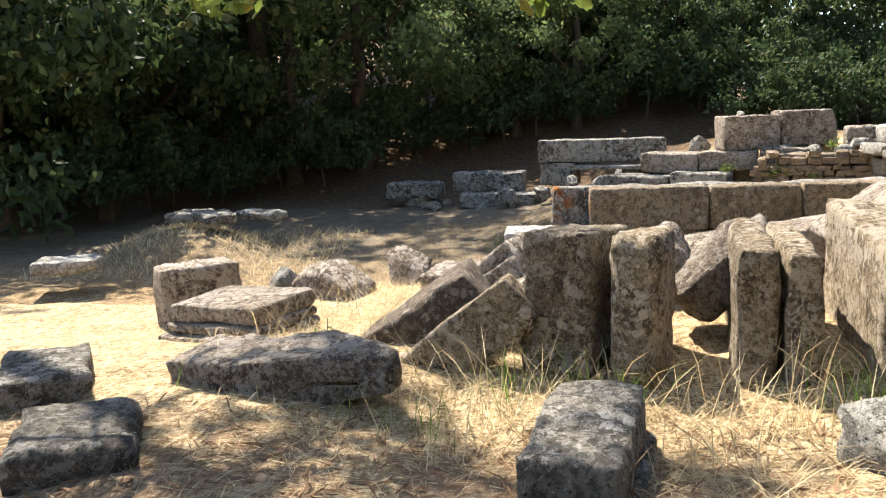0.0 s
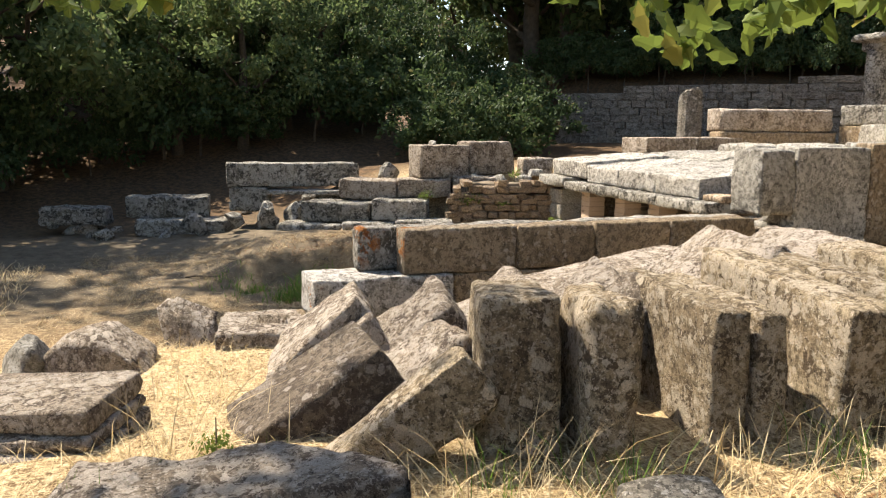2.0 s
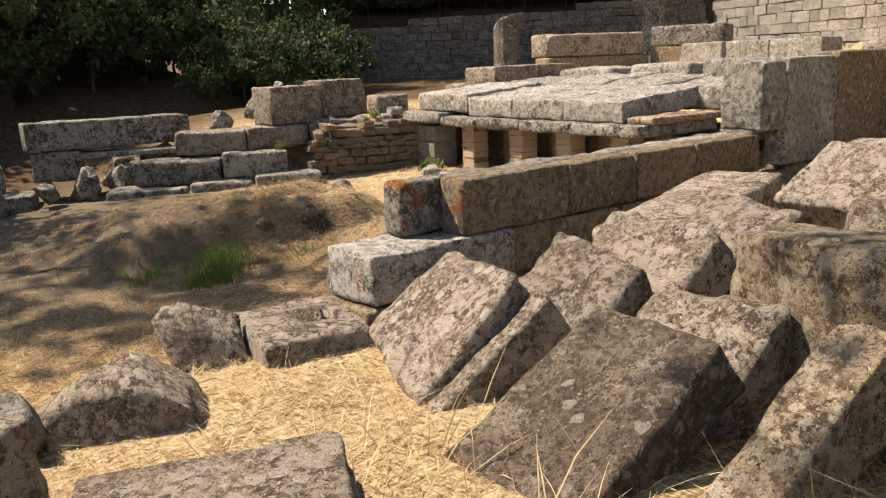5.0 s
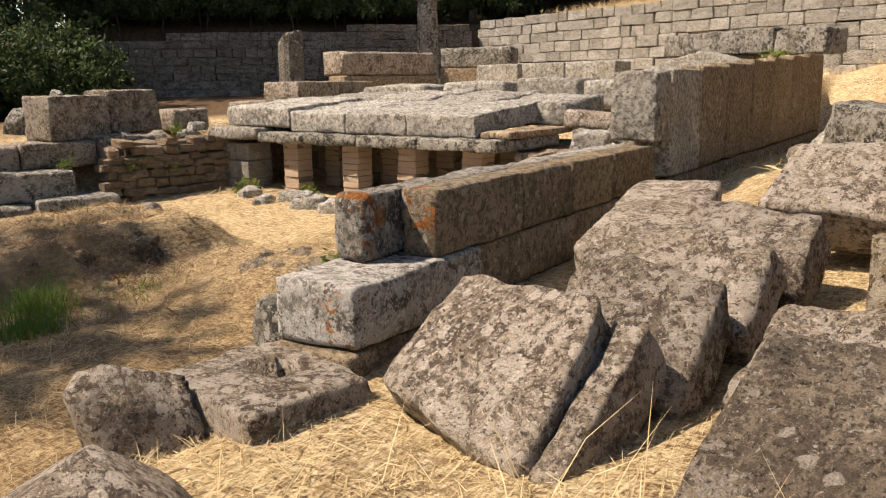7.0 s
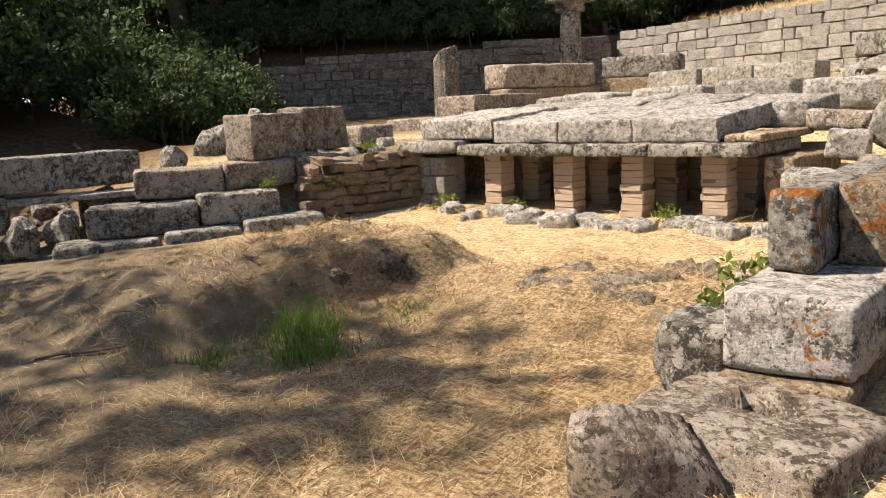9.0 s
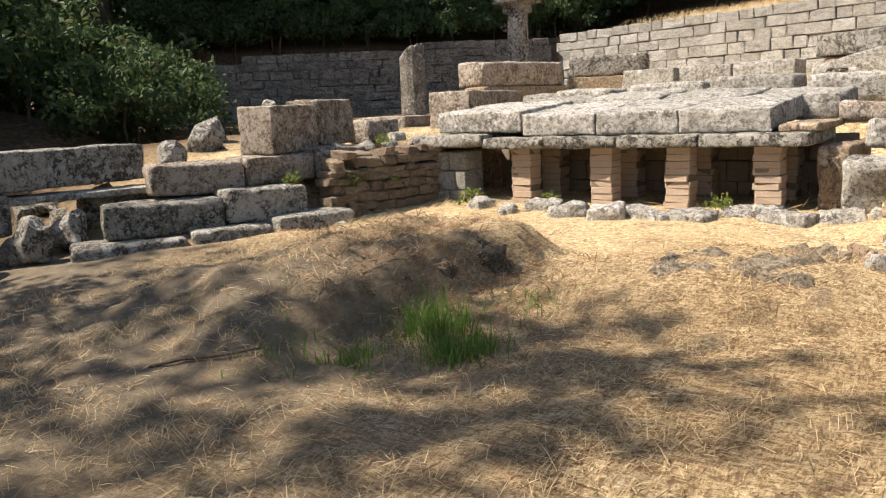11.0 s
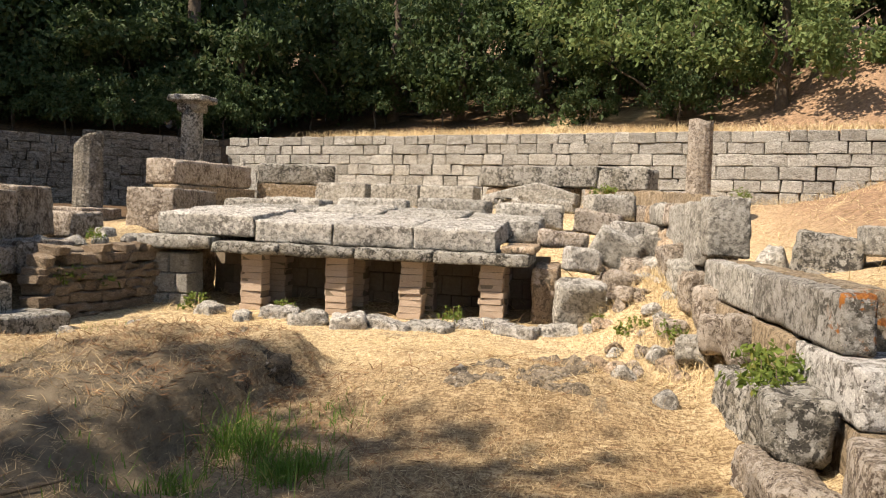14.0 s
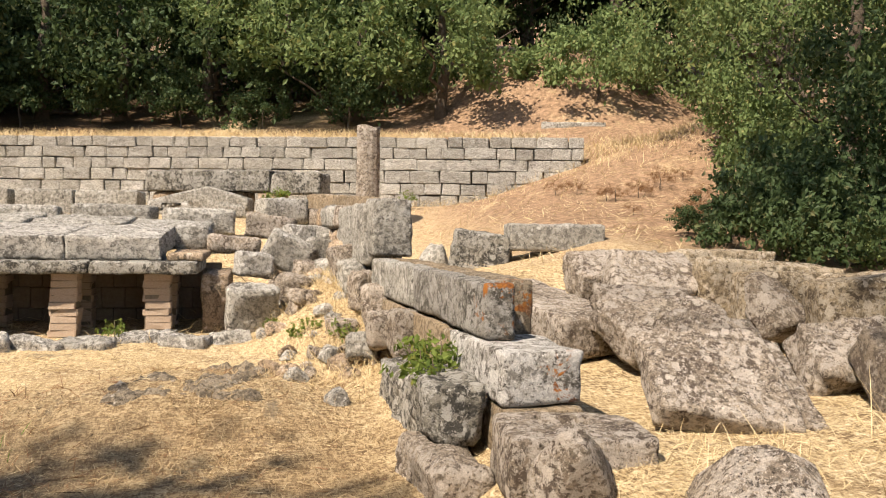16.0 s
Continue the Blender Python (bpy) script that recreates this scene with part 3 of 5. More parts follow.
quad_slab("leaning_slab", (2.62, 4.66, 0.52), (3.36, 4.52, 0.44), (3.36, 5.03, 0.84), (2.69, 5.12, 0.90), 0.28, LICHEN, 104, "pale broken slab leaning on its neighbours", group=G, step=0.04, edge=0.05, rough=0.022, chip=0.14)
quad_slab("leaning_slab", (2.66, 5.22, 0.62), (3.44, 5.10, 0.58), (3.41, 5.58, 0.94), (2.48, 5.76, 0.90), 0.30, LICHEN, 105, "thick pale slab with a broken corner", group=G, step=0.045, edge=0.05, rough=0.028, chip=0.16)
slab("fallen_slab", (2.28, 5.80, 0.74), (2.86, 5.90, 0.76), (2.15, 7.35, 0.93), 0.34, LICHEN, 106, "broad flat brown slab lying beside the wall", group=G, step=0.06, edge=0.04, rough=0.014)
quad_slab("leaning_slab", (3.05, 6.55, 0.92), (3.95, 6.50, 0.92), (3.92, 6.98, 1.23), (3.16, 6.95, 1.25), 0.34, LICHEN, 107, "lichened block tipped against others in the heap", group=G, step=0.05, edge=0.035, rough=0.02, chip=0.12)
quad_slab("leaning_slab", (2.98, 7.10, 0.98), (3.90, 7.05, 1.00), (3.95, 7.62, 1.26), (2.97, 7.62, 1.20), 0.36, LICHEN, 109, "brownish block tipped behind another in the heap", group=G, step=0.05, edge=0.05, rough=0.03, chip=0.16)
quad_slab("leaning_slab", (3.52, 4.46, 0.54), (4.20, 4.40, 0.50), (4.24, 4.83, 0.88), (3.60, 4.89, 0.85), 0.30, LICHEN, 108, "porous pale slab with a crumbling upper edge", group=G, step=0.04, edge=0.05, rough=0.03, chip=0.14)
slab("leaning_slab", (4.40, 4.08, 0.42), (4.62, 4.05, 0.42), (4.48, 4.70, 0.92), 0.29, UPRIGHT, 110, "narrow slab with straw on it leaning against an upright block", group=G, step=0.045, edge=0.018, rough=0.012)
slab("leaning_slab", (3.95, 5.50, 0.72), (4.30, 5.58, 0.72), (3.86, 5.88, 1.10), 0.26, LICHEN, 111, "pale pointed slab leaning between upright blocks", group=G, step=0.05, edge=0.05, rough=0.025, chip=0.14)
quad_slab("leaning_slab", (2.78, 5.82, 0.70), (3.46, 5.74, 0.66), (3.49, 6.17, 0.97), (2.74, 6.32, 0.98), 0.34, LICHEN, 112, "tilted grey slab in the heap of fallen blocks", group=G, step=0.05, rough=0.02, chip=0.12)

G = "upright blocks"
block("upright_block", 4.31, 5.04, 0.36, 1.11, (0.80, 0.38), -16, UPRIGHT, 121, "brown upright limestone block standing on end in straw", group=G, ry=-5, step=0.05, edge=0.04, rough=0.016, chip=0.1)
block("upright_block", 4.56, 5.375, 0.36, 1.13, (0.70, 0.26), -12, UPRIGHT, 122, "narrow dark upright block with a rounded top", group=G, ry=-6, step=0.05, edge=0.09, rough=0.02, chip=0.1)
block("upright_block", 4.40, 5.92, 0.36, 1.09, (1.10, 0.185), -7, UPRIGHT, 123, "upright slab with its south face bleached grey", group=G, step=0.05, edge=0.035, rough=0.014, chip=0.1)
block("upright_block", 4.46, 6.105, 0.36, 1.075, (1.06, 0.15), -6, UPRIGHT, 124, "thin upright slab pressed against its neighbour", group=G, step=0.05, edge=0.03, rough=0.014)
block("upright_block", 4.46, 6.53, 0.38, 1.15, (1.32, 0.27), -5, UPRIGHT, 125, "tall upright grey slab speckled with white lichen", group=G, ry=4, step=0.05, edge=0.035, rough=0.014)
block("upright_block", 4.58, 6.83, 0.38, 1.15, (1.2, 0.22), 1, UPRIGHT, 126, "upright lichened slab at the end of the row", group=G, ry=3, step=0.05, edge=0.035, rough=0.016)
block("upright_block", 4.50, 7.26, 0.45, 1.23, (0.95, 0.32), 2, UPRIGHT, 127, "upright lichened block behind the row", group=G, step=0.06, edge=0.04, rough=0.02)

# ---- blocks beside the path ----
block("worn_block", 2.98, 2.16, 0.12, 0.68, (0.62, 0.32), 130, LICHEN, 131, "upright weathered limestone block beside the path", step=0.05, edge=0.04, rough=0.016)
mould = thing("moulded_block", None, "cornice block with stepped mouldings lying on straw", "stone block", "", "", pose(3.66, 2.82, 0.28, 3, -4, 66))
part("top_bed", stone_mesh("top_bed", (0.84, 0.56, 0.12), LICHEN, 132, 0.05, edge=0.02, rough=0.008), mould, pose(0, 0, 0.24))
part("fascia", stone_mesh("fascia", (0.88, 0.60, 0.07), LICHEN, 133, 0.05, edge=0.02, rough=0.006), mould, pose(0, -0.03, 0.148))
part("fascia", stone_mesh("fascia", (0.92, 0.64, 0.12), LICHEN, 134, 0.05, edge=0.03, rough=0.008), mould, pose(0, -0.06, 0.056))
block("cornice_slab", 5.08, 3.66, 0.36, 0.655, (1.28, 0.44), 73, LICHEN, 135, "long dark-topped cornice slab with an undercut tip", rx=4, ry=-3, step=0.04, edge=0.02, rough=0.016, chip=0.06,
      pull=lambda x, y, z: (-0.16 * max(0, x) * max(0, y), -0.13 * y * max(0, x - 0.2) + 0.02 * math.sin(4 * x), 0.15 * max(0, x) if z < 0 else 0.03 * x))
# SLATE on the squared and stepped blocks is darker to suggest leaf shade
block("squared_block", 5.22, 2.42, 0.22, 0.60, (0.62, 0.42), 32, SLATE, 136, "squared grey block in leaf shade", step=0.05, edge=0.03, rough=0.012)
block("squared_block", 5.98, 3.08, 0.26, 0.60, (0.62, 0.46), 28, SLATE, 137, "flat-topped grey block in leaf shade", step=0.05, edge=0.04, rough=0.014)
step_b = thing("stepped_block", None, "limestone block darkened for leaf shade, with a stepped lower moulding", "stone block", "", "", pose(5.86, 5.07, 0.34, 0, 4, -10))
part("top_bed", stone_mesh("top_bed", (0.72, 0.36, 0.2), SLATE, 138, 0.045, edge=0.03, rough=0.014), step_b, pose(0, 0, 0.2))
part("fascia", stone_mesh("fascia", (0.80, 0.46, 0.12), SLATE, 139, 0.045, edge=0.03, rough=0.01), step_b, pose(0.03, 0, 0.05))
block("pale_block", 6.05, 6.42, 0.34, 0.68, (0.95, 0.6), 25, GREY, 140, "large pale worn block lying in straw", step=0.055, edge=0.08, rough=0.03, chip=0.14)
block("flat_stone", -0.15, -1.05, 0.0, 0.16, (0.55, 0.75), 20, GREY, 141, "flat pale stone at the edge of the path", step=0.06, edge=0.05, rough=0.02)
for i, (x, y, z0) in enumerate(((-3.1, -0.9, 0.22), (-2.7, -0.3, 0.24), (-3.5, 0.1, 0.16))):
    block("flat_stone", x, y, z0, z0 + 0.14, (0.75, 0.5), 35 * i, BLACKENED, 142 + i, "flat grey stone on the grassy bank", "stone block", "bank stones", step=0.07, edge=0.05, rough=0.03)

# ---- old terrace on the west side ----
G = "west terrace blocks"


def row_block(name, p, q, z0, z1, depth, mat, seed, label, group=G, **kw):
    """A block whose visible face runs from p to q; its body lies to the left of that line."""
    p, q = Vector(p), Vector(q)
    u = (q - p).normalized()
    c = (p + q) / 2 + Vector((-u.y, u.x)) * depth / 2
    return block(name, c.x, c.y, z0, z1, ((q - p).length - 0.01, depth), math.degrees(math.atan2(u.y, u.x)), mat, seed, label, "stone block", group, **kw)


LAB = "dark lichened limestone block of a low terrace"
KW = dict(step=0.06, edge=0.035, rough=0.016, chip=0.08)
for i, (p, q, z0, z1) in enumerate((
        ((-6.75, 5.05), (-6.15, 6.05), -0.25, 0.10), ((-6.12, 6.1), (-5.68, 6.9), -0.25, 0.16), ((-5.66, 6.95), (-5.35, 7.9), -0.2, 0.22),
        ((-6.80, 5.50), (-6.18, 6.62), 0.105, 0.47), ((-6.17, 6.64), (-5.78, 7.55), 0.165, 0.54),
        ((-6.92, 6.20), (-6.40, 7.16), 0.50, 0.86), ((-6.39, 7.18), (-6.18, 8.15), 0.545, 0.88), ((-6.2, 8.17), (-6.02, 9.0), 0.56, 0.93))):
    row_block("terrace_block", p, q, z0, z1, 0.62, BLACKENED if i < 5 else LICHEN, 150 + i, LAB, **KW)
row_block("tall_block", (-6.36, 7.60), (-6.53, 8.60), 0.885, 1.49, 0.52, LICHEN, 160, "tall squared block with dark lichen spots", "tall blocks", step=0.05, edge=0.02, rough=0.01)
row_block("tall_block", (-6.532, 8.61), (-6.77, 9.62), 0.935, 1.555, 0.52, LICHEN, 161, "tall squared block with a slanting worn end", "tall blocks", step=0.05, edge=0.03, rough=0.012,
          pull=lambda x, y, z: (-0.12 * max(0, x) * max(0, z), 0, 0))
row_block("terrace_block", (-6.60, 9.70), (-6.5, 10.3), 0.9, 1.25, 0.5, LICHEN, 162, LAB, **KW)
row_block("long_slab", (-7.86, 4.27), (-7.78, 6.77), 0.66, 1.10, 0.55, BLACKENED, 163, "long dark block lying on smaller stones", "", step=0.07, edge=0.03, rough=0.014)
row_block("thin_slab", (-7.75, 4.9), (-7.3, 6.7), 0.52, 0.60, 0.5, GREY, 164, "thin pale slab wedged under the long block", "", step=0.08, edge=0.02, rough=0.01)
row_block("terrace_block", (-8.26, 2.45), (-8.1, 3.95), 0.06, 0.47, 0.55, BLACKENED, 165, "tilted dark block at the end of the terrace", **KW)
row_block("terrace_block", (-8.7, 0.9), (-8.5, 2.1), -0.1, 0.24, 0.6, BLACKENED, 166, "low dark block sunk in leaf litter", **KW)
row_block("terrace_block", (-8.0, 2.6), (-7.5, 4.2), -0.25, 0.07, 0.7, BLACKENED, 169, "low dark block sunk in leaf litter", **KW)
row_block("terrace_block", (-7.82, 5.9), (-7.5, 6.8), 0.1, 0.52, 0.5, BLACKENED, 168, LAB, **KW)
row_block("terrace_block", (-7.9, 4.3), (-7.7, 5.0), 0.2, 0.65, 0.5, BLACKENED, 171, LAB, **KW)
for i, (x, y, z, s) in enumerate(((-7.35, 4.35, -0.02, 0.42), (-7.2, 4.95, 0.0, 0.5), (-7.5, 3.7, -0.1, 0.45), (-7.45, 5.45, 0.05, 0.5), (-8.1, 7.4, 0.75, 0.5), (-8.6, 8.3, 0.85, 0.6), (-8.2, 9.3, 0.9, 0.45), (-9.2, 9.0, 0.95, 0.6))):
    thing("angular_rock", rock_mesh("angular_rock", (s, 0.8 * s, 0.8 * s), BLACKENED, 180 + i), "dark angular rock among the terrace blocks", "rock", "terrace rocks", "", pose(x, y, z + 0.36 * s, 12, 20, 50 * i))
thing("small_stone", rock_mesh("small_stone", (0.2, 0.14, 0.1), GREY, 190, 5), "small pale stone lying on a tall block", "stone", "", "", pose(-6.72, 7.95, 1.525))

# ---- rubble wall between the terrace and the hot room ----
rubble = thing("wall_rubble", None, "low wall of warm rough rubble stones in earth", "wall", "", "structure", pose(-5.80, 8.02, 0.0, 0, 0, 78))
part("earth_core", stone_mesh("earth_core", (1.7, 0.4, 0.85), MORTAR, 195, 0.12, rough=0.03), rubble, pose(1.18, 0.40, 0.42))
rstones = [chamfered("rubble_stone", RUBBLE, 0.09, 0.09, 200 + k) for k in range(8)]
rnd = random.Random(5)
z = -0.02
for course in range(8):
    hgt = rnd.uniform(0.09, 0.15)
    x = rnd.uniform(-0.1, 0.05)
    while x < 1.95:
        w = rnd.uniform(0.12, 0.30)
        if z + hgt < 0.75 + 0.14 * x or rnd.random() < 0.3:
            part("rubble_stone", rstones[rnd.randrange(8)], rubble, pose(x + w / 2, 0.12 + rnd.uniform(-0.03, 0.03), z + hgt / 2, rnd.uniform(-8, 8), rnd.uniform(-6, 6), rnd.uniform(-9, 9)) @ Matrix.Diagonal((w * 0.98, 0.30, hgt * 0.97, 1)))
        x += w
    z += hgt
for i, (x, y, zz, s) in enumerate(((-6.25, 8.6, 0.93, 0.26), (-6.1, 9.05, 0.92, 0.3), (-6.05, 9.5, 0.93, 0.34), (-5.9, 9.95, 0.93, 0.4), (-6.15, 9.8, 1.0, 0.4))):
    thing("flat_rubble", rock_mesh("flat_rubble", (s, s * 0.8, 0.12), GREY, 215 + i, 5), "flat pale stone capping the rubble wall", "stone", "capping stones", "", pose(x, y, zz, 0, 0, 30 * i))

# ---- raised floor of the hot room ----
G = "floor slabs of the hot room"
edges = (-5.43, -4.10, -3.08, -2.06, -1.03)
for i in range(4):
    a, b = edges[i], edges[i + 1]
    up = 0.06 if i == 0 else 0.0
    slab("floor_slab", (a + 0.006, 9.76, 1.235 + up), (b - 0.006, 9.76, 1.235 + up), (a, 11.3, 1.37 + up * 0.5), 0.27, WHITE, 230 + i,
         "thick pale floor slab with a pitted sunlit top", group=G, step=0.05, edge=0.022, rough=0.02, chip=0.05)
for i, (a, b, y0, y1, za, zb) in enumerate(((-5.3, -4.0, 11.35, 12.5, 1.38, 1.46), (-3.95, -2.9, 11.35, 12.6, 1.40, 1.50), (-2.85, -1.7, 11.35, 12.5, 1.38, 1.48), (-1.65, -0.6, 11.2, 12.3, 1.34, 1.44))):
    slab("floor_slab", (a, y0, za), (b, y0, za), (a, y1, zb), 0.3, GREY, 236 + i, "broken pale floor slab at the back of the hot room", group=G, step=0.08, edge=0.04, rough=0.03, chip=0.12)
edges = (-5.62, -4.62, -3.72, -2.75, -1.78, -0.62)
for i in range(5):
    a, b = edges[i], edges[i + 1]
    block("bearing_slab", (a + b) / 2, 10.35, 0.815 + (0.03 if i == 0 else 0), 0.962 + (0.05 if i == 0 else 0), (b - a - 0.012, 1.5), 0, BLACKENED if i else GREY, 242 + i, "thin dark slab bridging the brick pillars", "stone slab", "bearing slabs", step=0.075, edge=0.025, rough=0.014, chip=0.1)
block("end_slab", -0.78, 10.6, 0.965, 1.05, (0.4, 1.6), 0, RUBBLE, 248, "narrow brown slab at the broken floor edge", step=0.08, rough=0.014)
bricks = [chamfered("brick", BRICK, 0.03, 0.02, 30 + k) for k in range(5)]
rnd = random.Random(9)
for x in (-4.13, -3.02, -2.07, -1.08):
    for y in (9.92, 10.75):
        pila = thing("brick_pillar", None, "short pillar of stacked square clay bricks" if y < 10 else "brick pillar in the dark under the floor", "pillar", "hypocaust pillars", "", pose(x, y, 0.02))
        part("mortar_core", chamfered("mortar_core", MORTAR, 0.02, 0.0, 7), pila, pose(0, 0, 0.40) @ Matrix.Diagonal((0.262, 0.262, 0.79, 1)))
        for k in range(10):
            part("brick", bricks[rnd.randrange(5)], pila, pose(rnd.uniform(-0.014, 0.014), rnd.uniform(-0.01, 0.01), 0.042 + 0.079 * k, rnd.uniform(-1, 1), rnd.uniform(-1, 1), rnd.uniform(-2, 2)) @ Matrix.Diagonal((rnd.uniform(0.274, 0.292), 0.285, 0.0745, 1)))
pier_b = [chamfered("pier_block", GREY, 0.06, 0.02, 50 + k) for k in range(4)]
pier = thing("corner_pier", None, "corner pier of squared grey blocks under the floor", "pier", "", "", pose(-5.24, 9.98, 0.0))
for k in range(3):
    for j, (x, w) in enumerate(((-0.14, 0.26), (0.13, 0.26)) if k % 2 == 0 else ((-0.09, 0.36), (0.18, 0.16))):
        part("pier_block", pier_b[(k + j) % 4], pier, pose(x, 0, 0.13 + 0.262 * k) @ Matrix.Diagonal((w, 0.46, 0.258, 1)))
tile_wall = thing("wall_tiles", None, "inner wall of brown clay tiles behind the pillars", "wall", "", "structure", pose(-5.1, 11.25, 0.0))
tiles = [chamfered("wall_tile", TILE, 0.05, 0.012, 60 + k) for k in range(4)]
part("earth_core", stone_mesh("earth_core", (4.9, 0.3, 0.9), MORTAR, 70, 0.3), tile_wall, pose(2.2, 0.2, 0.42))
for r in range(3):
    for k in range(16):
        part("wall_tile", tiles[rnd.randrange(4)], tile_wall, pose(0.1 + 0.28 * k + 0.14 * (r % 2), rnd.uniform(-0.01, 0.01), 0.15 + 0.27 * r) @ Matrix.Diagonal((0.272, 0.1, 0.262, 1)))
block("side_wall", -0.45, 10.7, 0.0, 0.80, (0.3, 1.5), 0, RUBBLE, 250, "rough side wall closing the space under the floor", "wall", step=0.12, rough=0.03)
block("side_wall", -5.55, 10.8, 0.0, 0.82, (0.3, 1.3), 0, RUBBLE, 251, "rough side wall closing the space under the floor", "wall", step=0.12, rough=0.03)
rnd = random.Random(12)
for i, (x, w, hgt) in enumerate(((-4.45, 0.22, 0.16), (-3.95, 0.16, 0.1), (-3.55, 0.36, 0.18), (-3.15, 0.34, 0.2), (-2.65, 0.3, 0.26), (-2.2, 0.5, 0.12), (-1.7, 0.42, 0.14), (-1.15, 0.5, 0.12), (-0.7, 0.36, 0.14), (-0.25, 0.3, 0.16))):
    y = 9.28 + rnd.uniform(-0.16, 0.16)
    thing("kerb_stone", stone_mesh("kerb_stone", (w * 1.45, 0.32, 0.75 * hgt + 0.07), WHITE if i % 3 else GREY, 260 + i, 0.035, edge=0.028, rough=0.03, chip=0.3, taper=0.1), "bleached rough stone edging the hot room", "stone", "kerb stones", "", pose(x, y, ground_height(x, y) + hgt * 0.12, rnd.uniform(-9, 9), rnd.uniform(-8, 8), rnd.uniform(-25, 25)))
for i, (x, y, s) in enumerate(((-4.52, 7.75, 0.4), (0.38, 7.1, 0.24), (0.66, 6.45, 0.26), (-4.9, 7.2, 0.25), (-3.9, 8.9, 0.16), (0.75, 8.9, 0.26), (0.1, 9.2, 0.22))):
    thing("loose_stone", rock_mesh("loose_stone", (s, 0.75 * s, 0.6 * s), WHITE if i in (0, 2, 5) else GREY, 280 + i, 6), "white loose stone on dry grass" if i in (0, 2, 5) else "small grey stone on dry grass", "stone", "loose stones", "", pose(x, y, ground_height(x, y) + 0.2 * s, 0, 0, 33 * i))

rndb = random.Random(3)
# ---- bedrock showing in the yard ----
for i, (x, y, top, s, r) in enumerate(((-2.62, 6.72, 0.27, (0.42, 0.5, 0.42), -22), (-2.48, 6.2, 0.22, (0.34, 0.5, 0.42), -10), (-2.55, 5.75, 0.18, (0.3, 0.45, 0.4), 12), (-2.66, 5.2, 0.14, (0.3, 0.4, 0.36), -30), (-2.95, 6.85, 0.29, (0.5, 0.34, 0.4), 15), (-0.5, 6.5, 0.185, (1.5, 0.75, 0.3), 4),
                                       (-0.15, 7.35, 0.13, (0.72, 0.5, 0.2), 10), (-3.3, 3.1, -0.22, (0.6, 0.3, 0.24), -30))):
    me = stone_mesh("bedrock", (s[0], s[1], s[2]), EARTHROCK if i < 5 else PALEROCK, 700 + i, 0.05, edge=0.07, rough=0.06, taper=0.28, chip=0.3, lump=0.07)
    thing("bedrock_outcrop", me, "low outcrop of brown bedrock in dry grass", "rock", "bedrock outcrops", "", pose(x, y, top - s[2] / 2, rndb.uniform(-3, 3), rndb.uniform(-3, 3), r))

# ---- tumbled blocks between hot room and long wall ----
G = "tumbled blocks"
for i, (x, y, zc, s, r) in enumerate((
        (-0.02, 9.72, 0.40, (0.58, 0.30, 0.60), (18, 0, 8)), (0.46, 10.05, 0.62, (0.38, 0.4, 0.36), (5, 8, 20)), (0.78, 10.2, 0.66, (0.34, 0.3, 0.24), (0, 0, -10)),
        (-0.02, 10.75, 0.88, (0.44, 0.4, 0.32), (0, 6, 15)), (0.42, 11.1, 1.02, (0.62, 0.4, 0.46), (10, 25, 5)), (-0.3, 11.4, 1.12, (0.7, 0.4, 0.22), (0, 4, 8)),
        (0.80, 11.2, 0.98, (0.32, 0.32, 0.5), (0, 8, 20)), (0.66, 12.3, 1.25, (0.5, 0.4, 0.3), (0, 0, 30)), (1.05, 12.0, 1.2, (0.36, 0.4, 0.3), (5, 0, 10)),
        (0.2, 12.6, 1.35, (0.7, 0.5, 0.36), (0, 8, -8)), (0.95, 10.6, 0.85, (0.3, 0.34, 0.22), (0, 5, 40)), (1.0, 9.9, 0.66, (0.4, 0.36, 0.22), (6, 0, 12)),
        (1.05, 9.2, 0.52, (0.34, 0.3, 0.24), (0, 9, 50)), (0.9, 8.4, 0.34, (0.3, 0.3, 0.22), (0, 0, 15)), (1.02, 7.6, 0.28, (0.34, 0.3, 0.26), (0, 6, 70)))):
    me = stone_mesh("tumbled_block", s, (GREY, LICHEN, GREY, WHITE)[i % 4], 300 + i, 0.06, edge=0.05, rough=0.02, chip=0.14)
    thing("tumbled_block", me, "grey tumbled block resting on the rubble slope", "stone block", G, "", pose(x, y, zc, *r))

slope_rnd = random.Random(21)
for i in range(46):
    x, y = slope_rnd.uniform(0.15, 1.3), slope_rnd.uniform(7.2, 13.0)
    s = slope_rnd.uniform(0.10, 0.26)
    thing("slope_stone", rock_mesh("slope_stone", (s * 1.3, s, 0.75 * s), (GREY, LICHEN, RUBBLE, WHITE)[i % 4], 600 + i, 5), "small rough stone in the rubble slope", "stone", "slope stones", "",
          pose(x, y, ground_height(x, y) + 0.16 * s, slope_rnd.uniform(-15, 15), slope_rnd.uniform(-15, 15), slope_rnd.uniform(0, 360)))

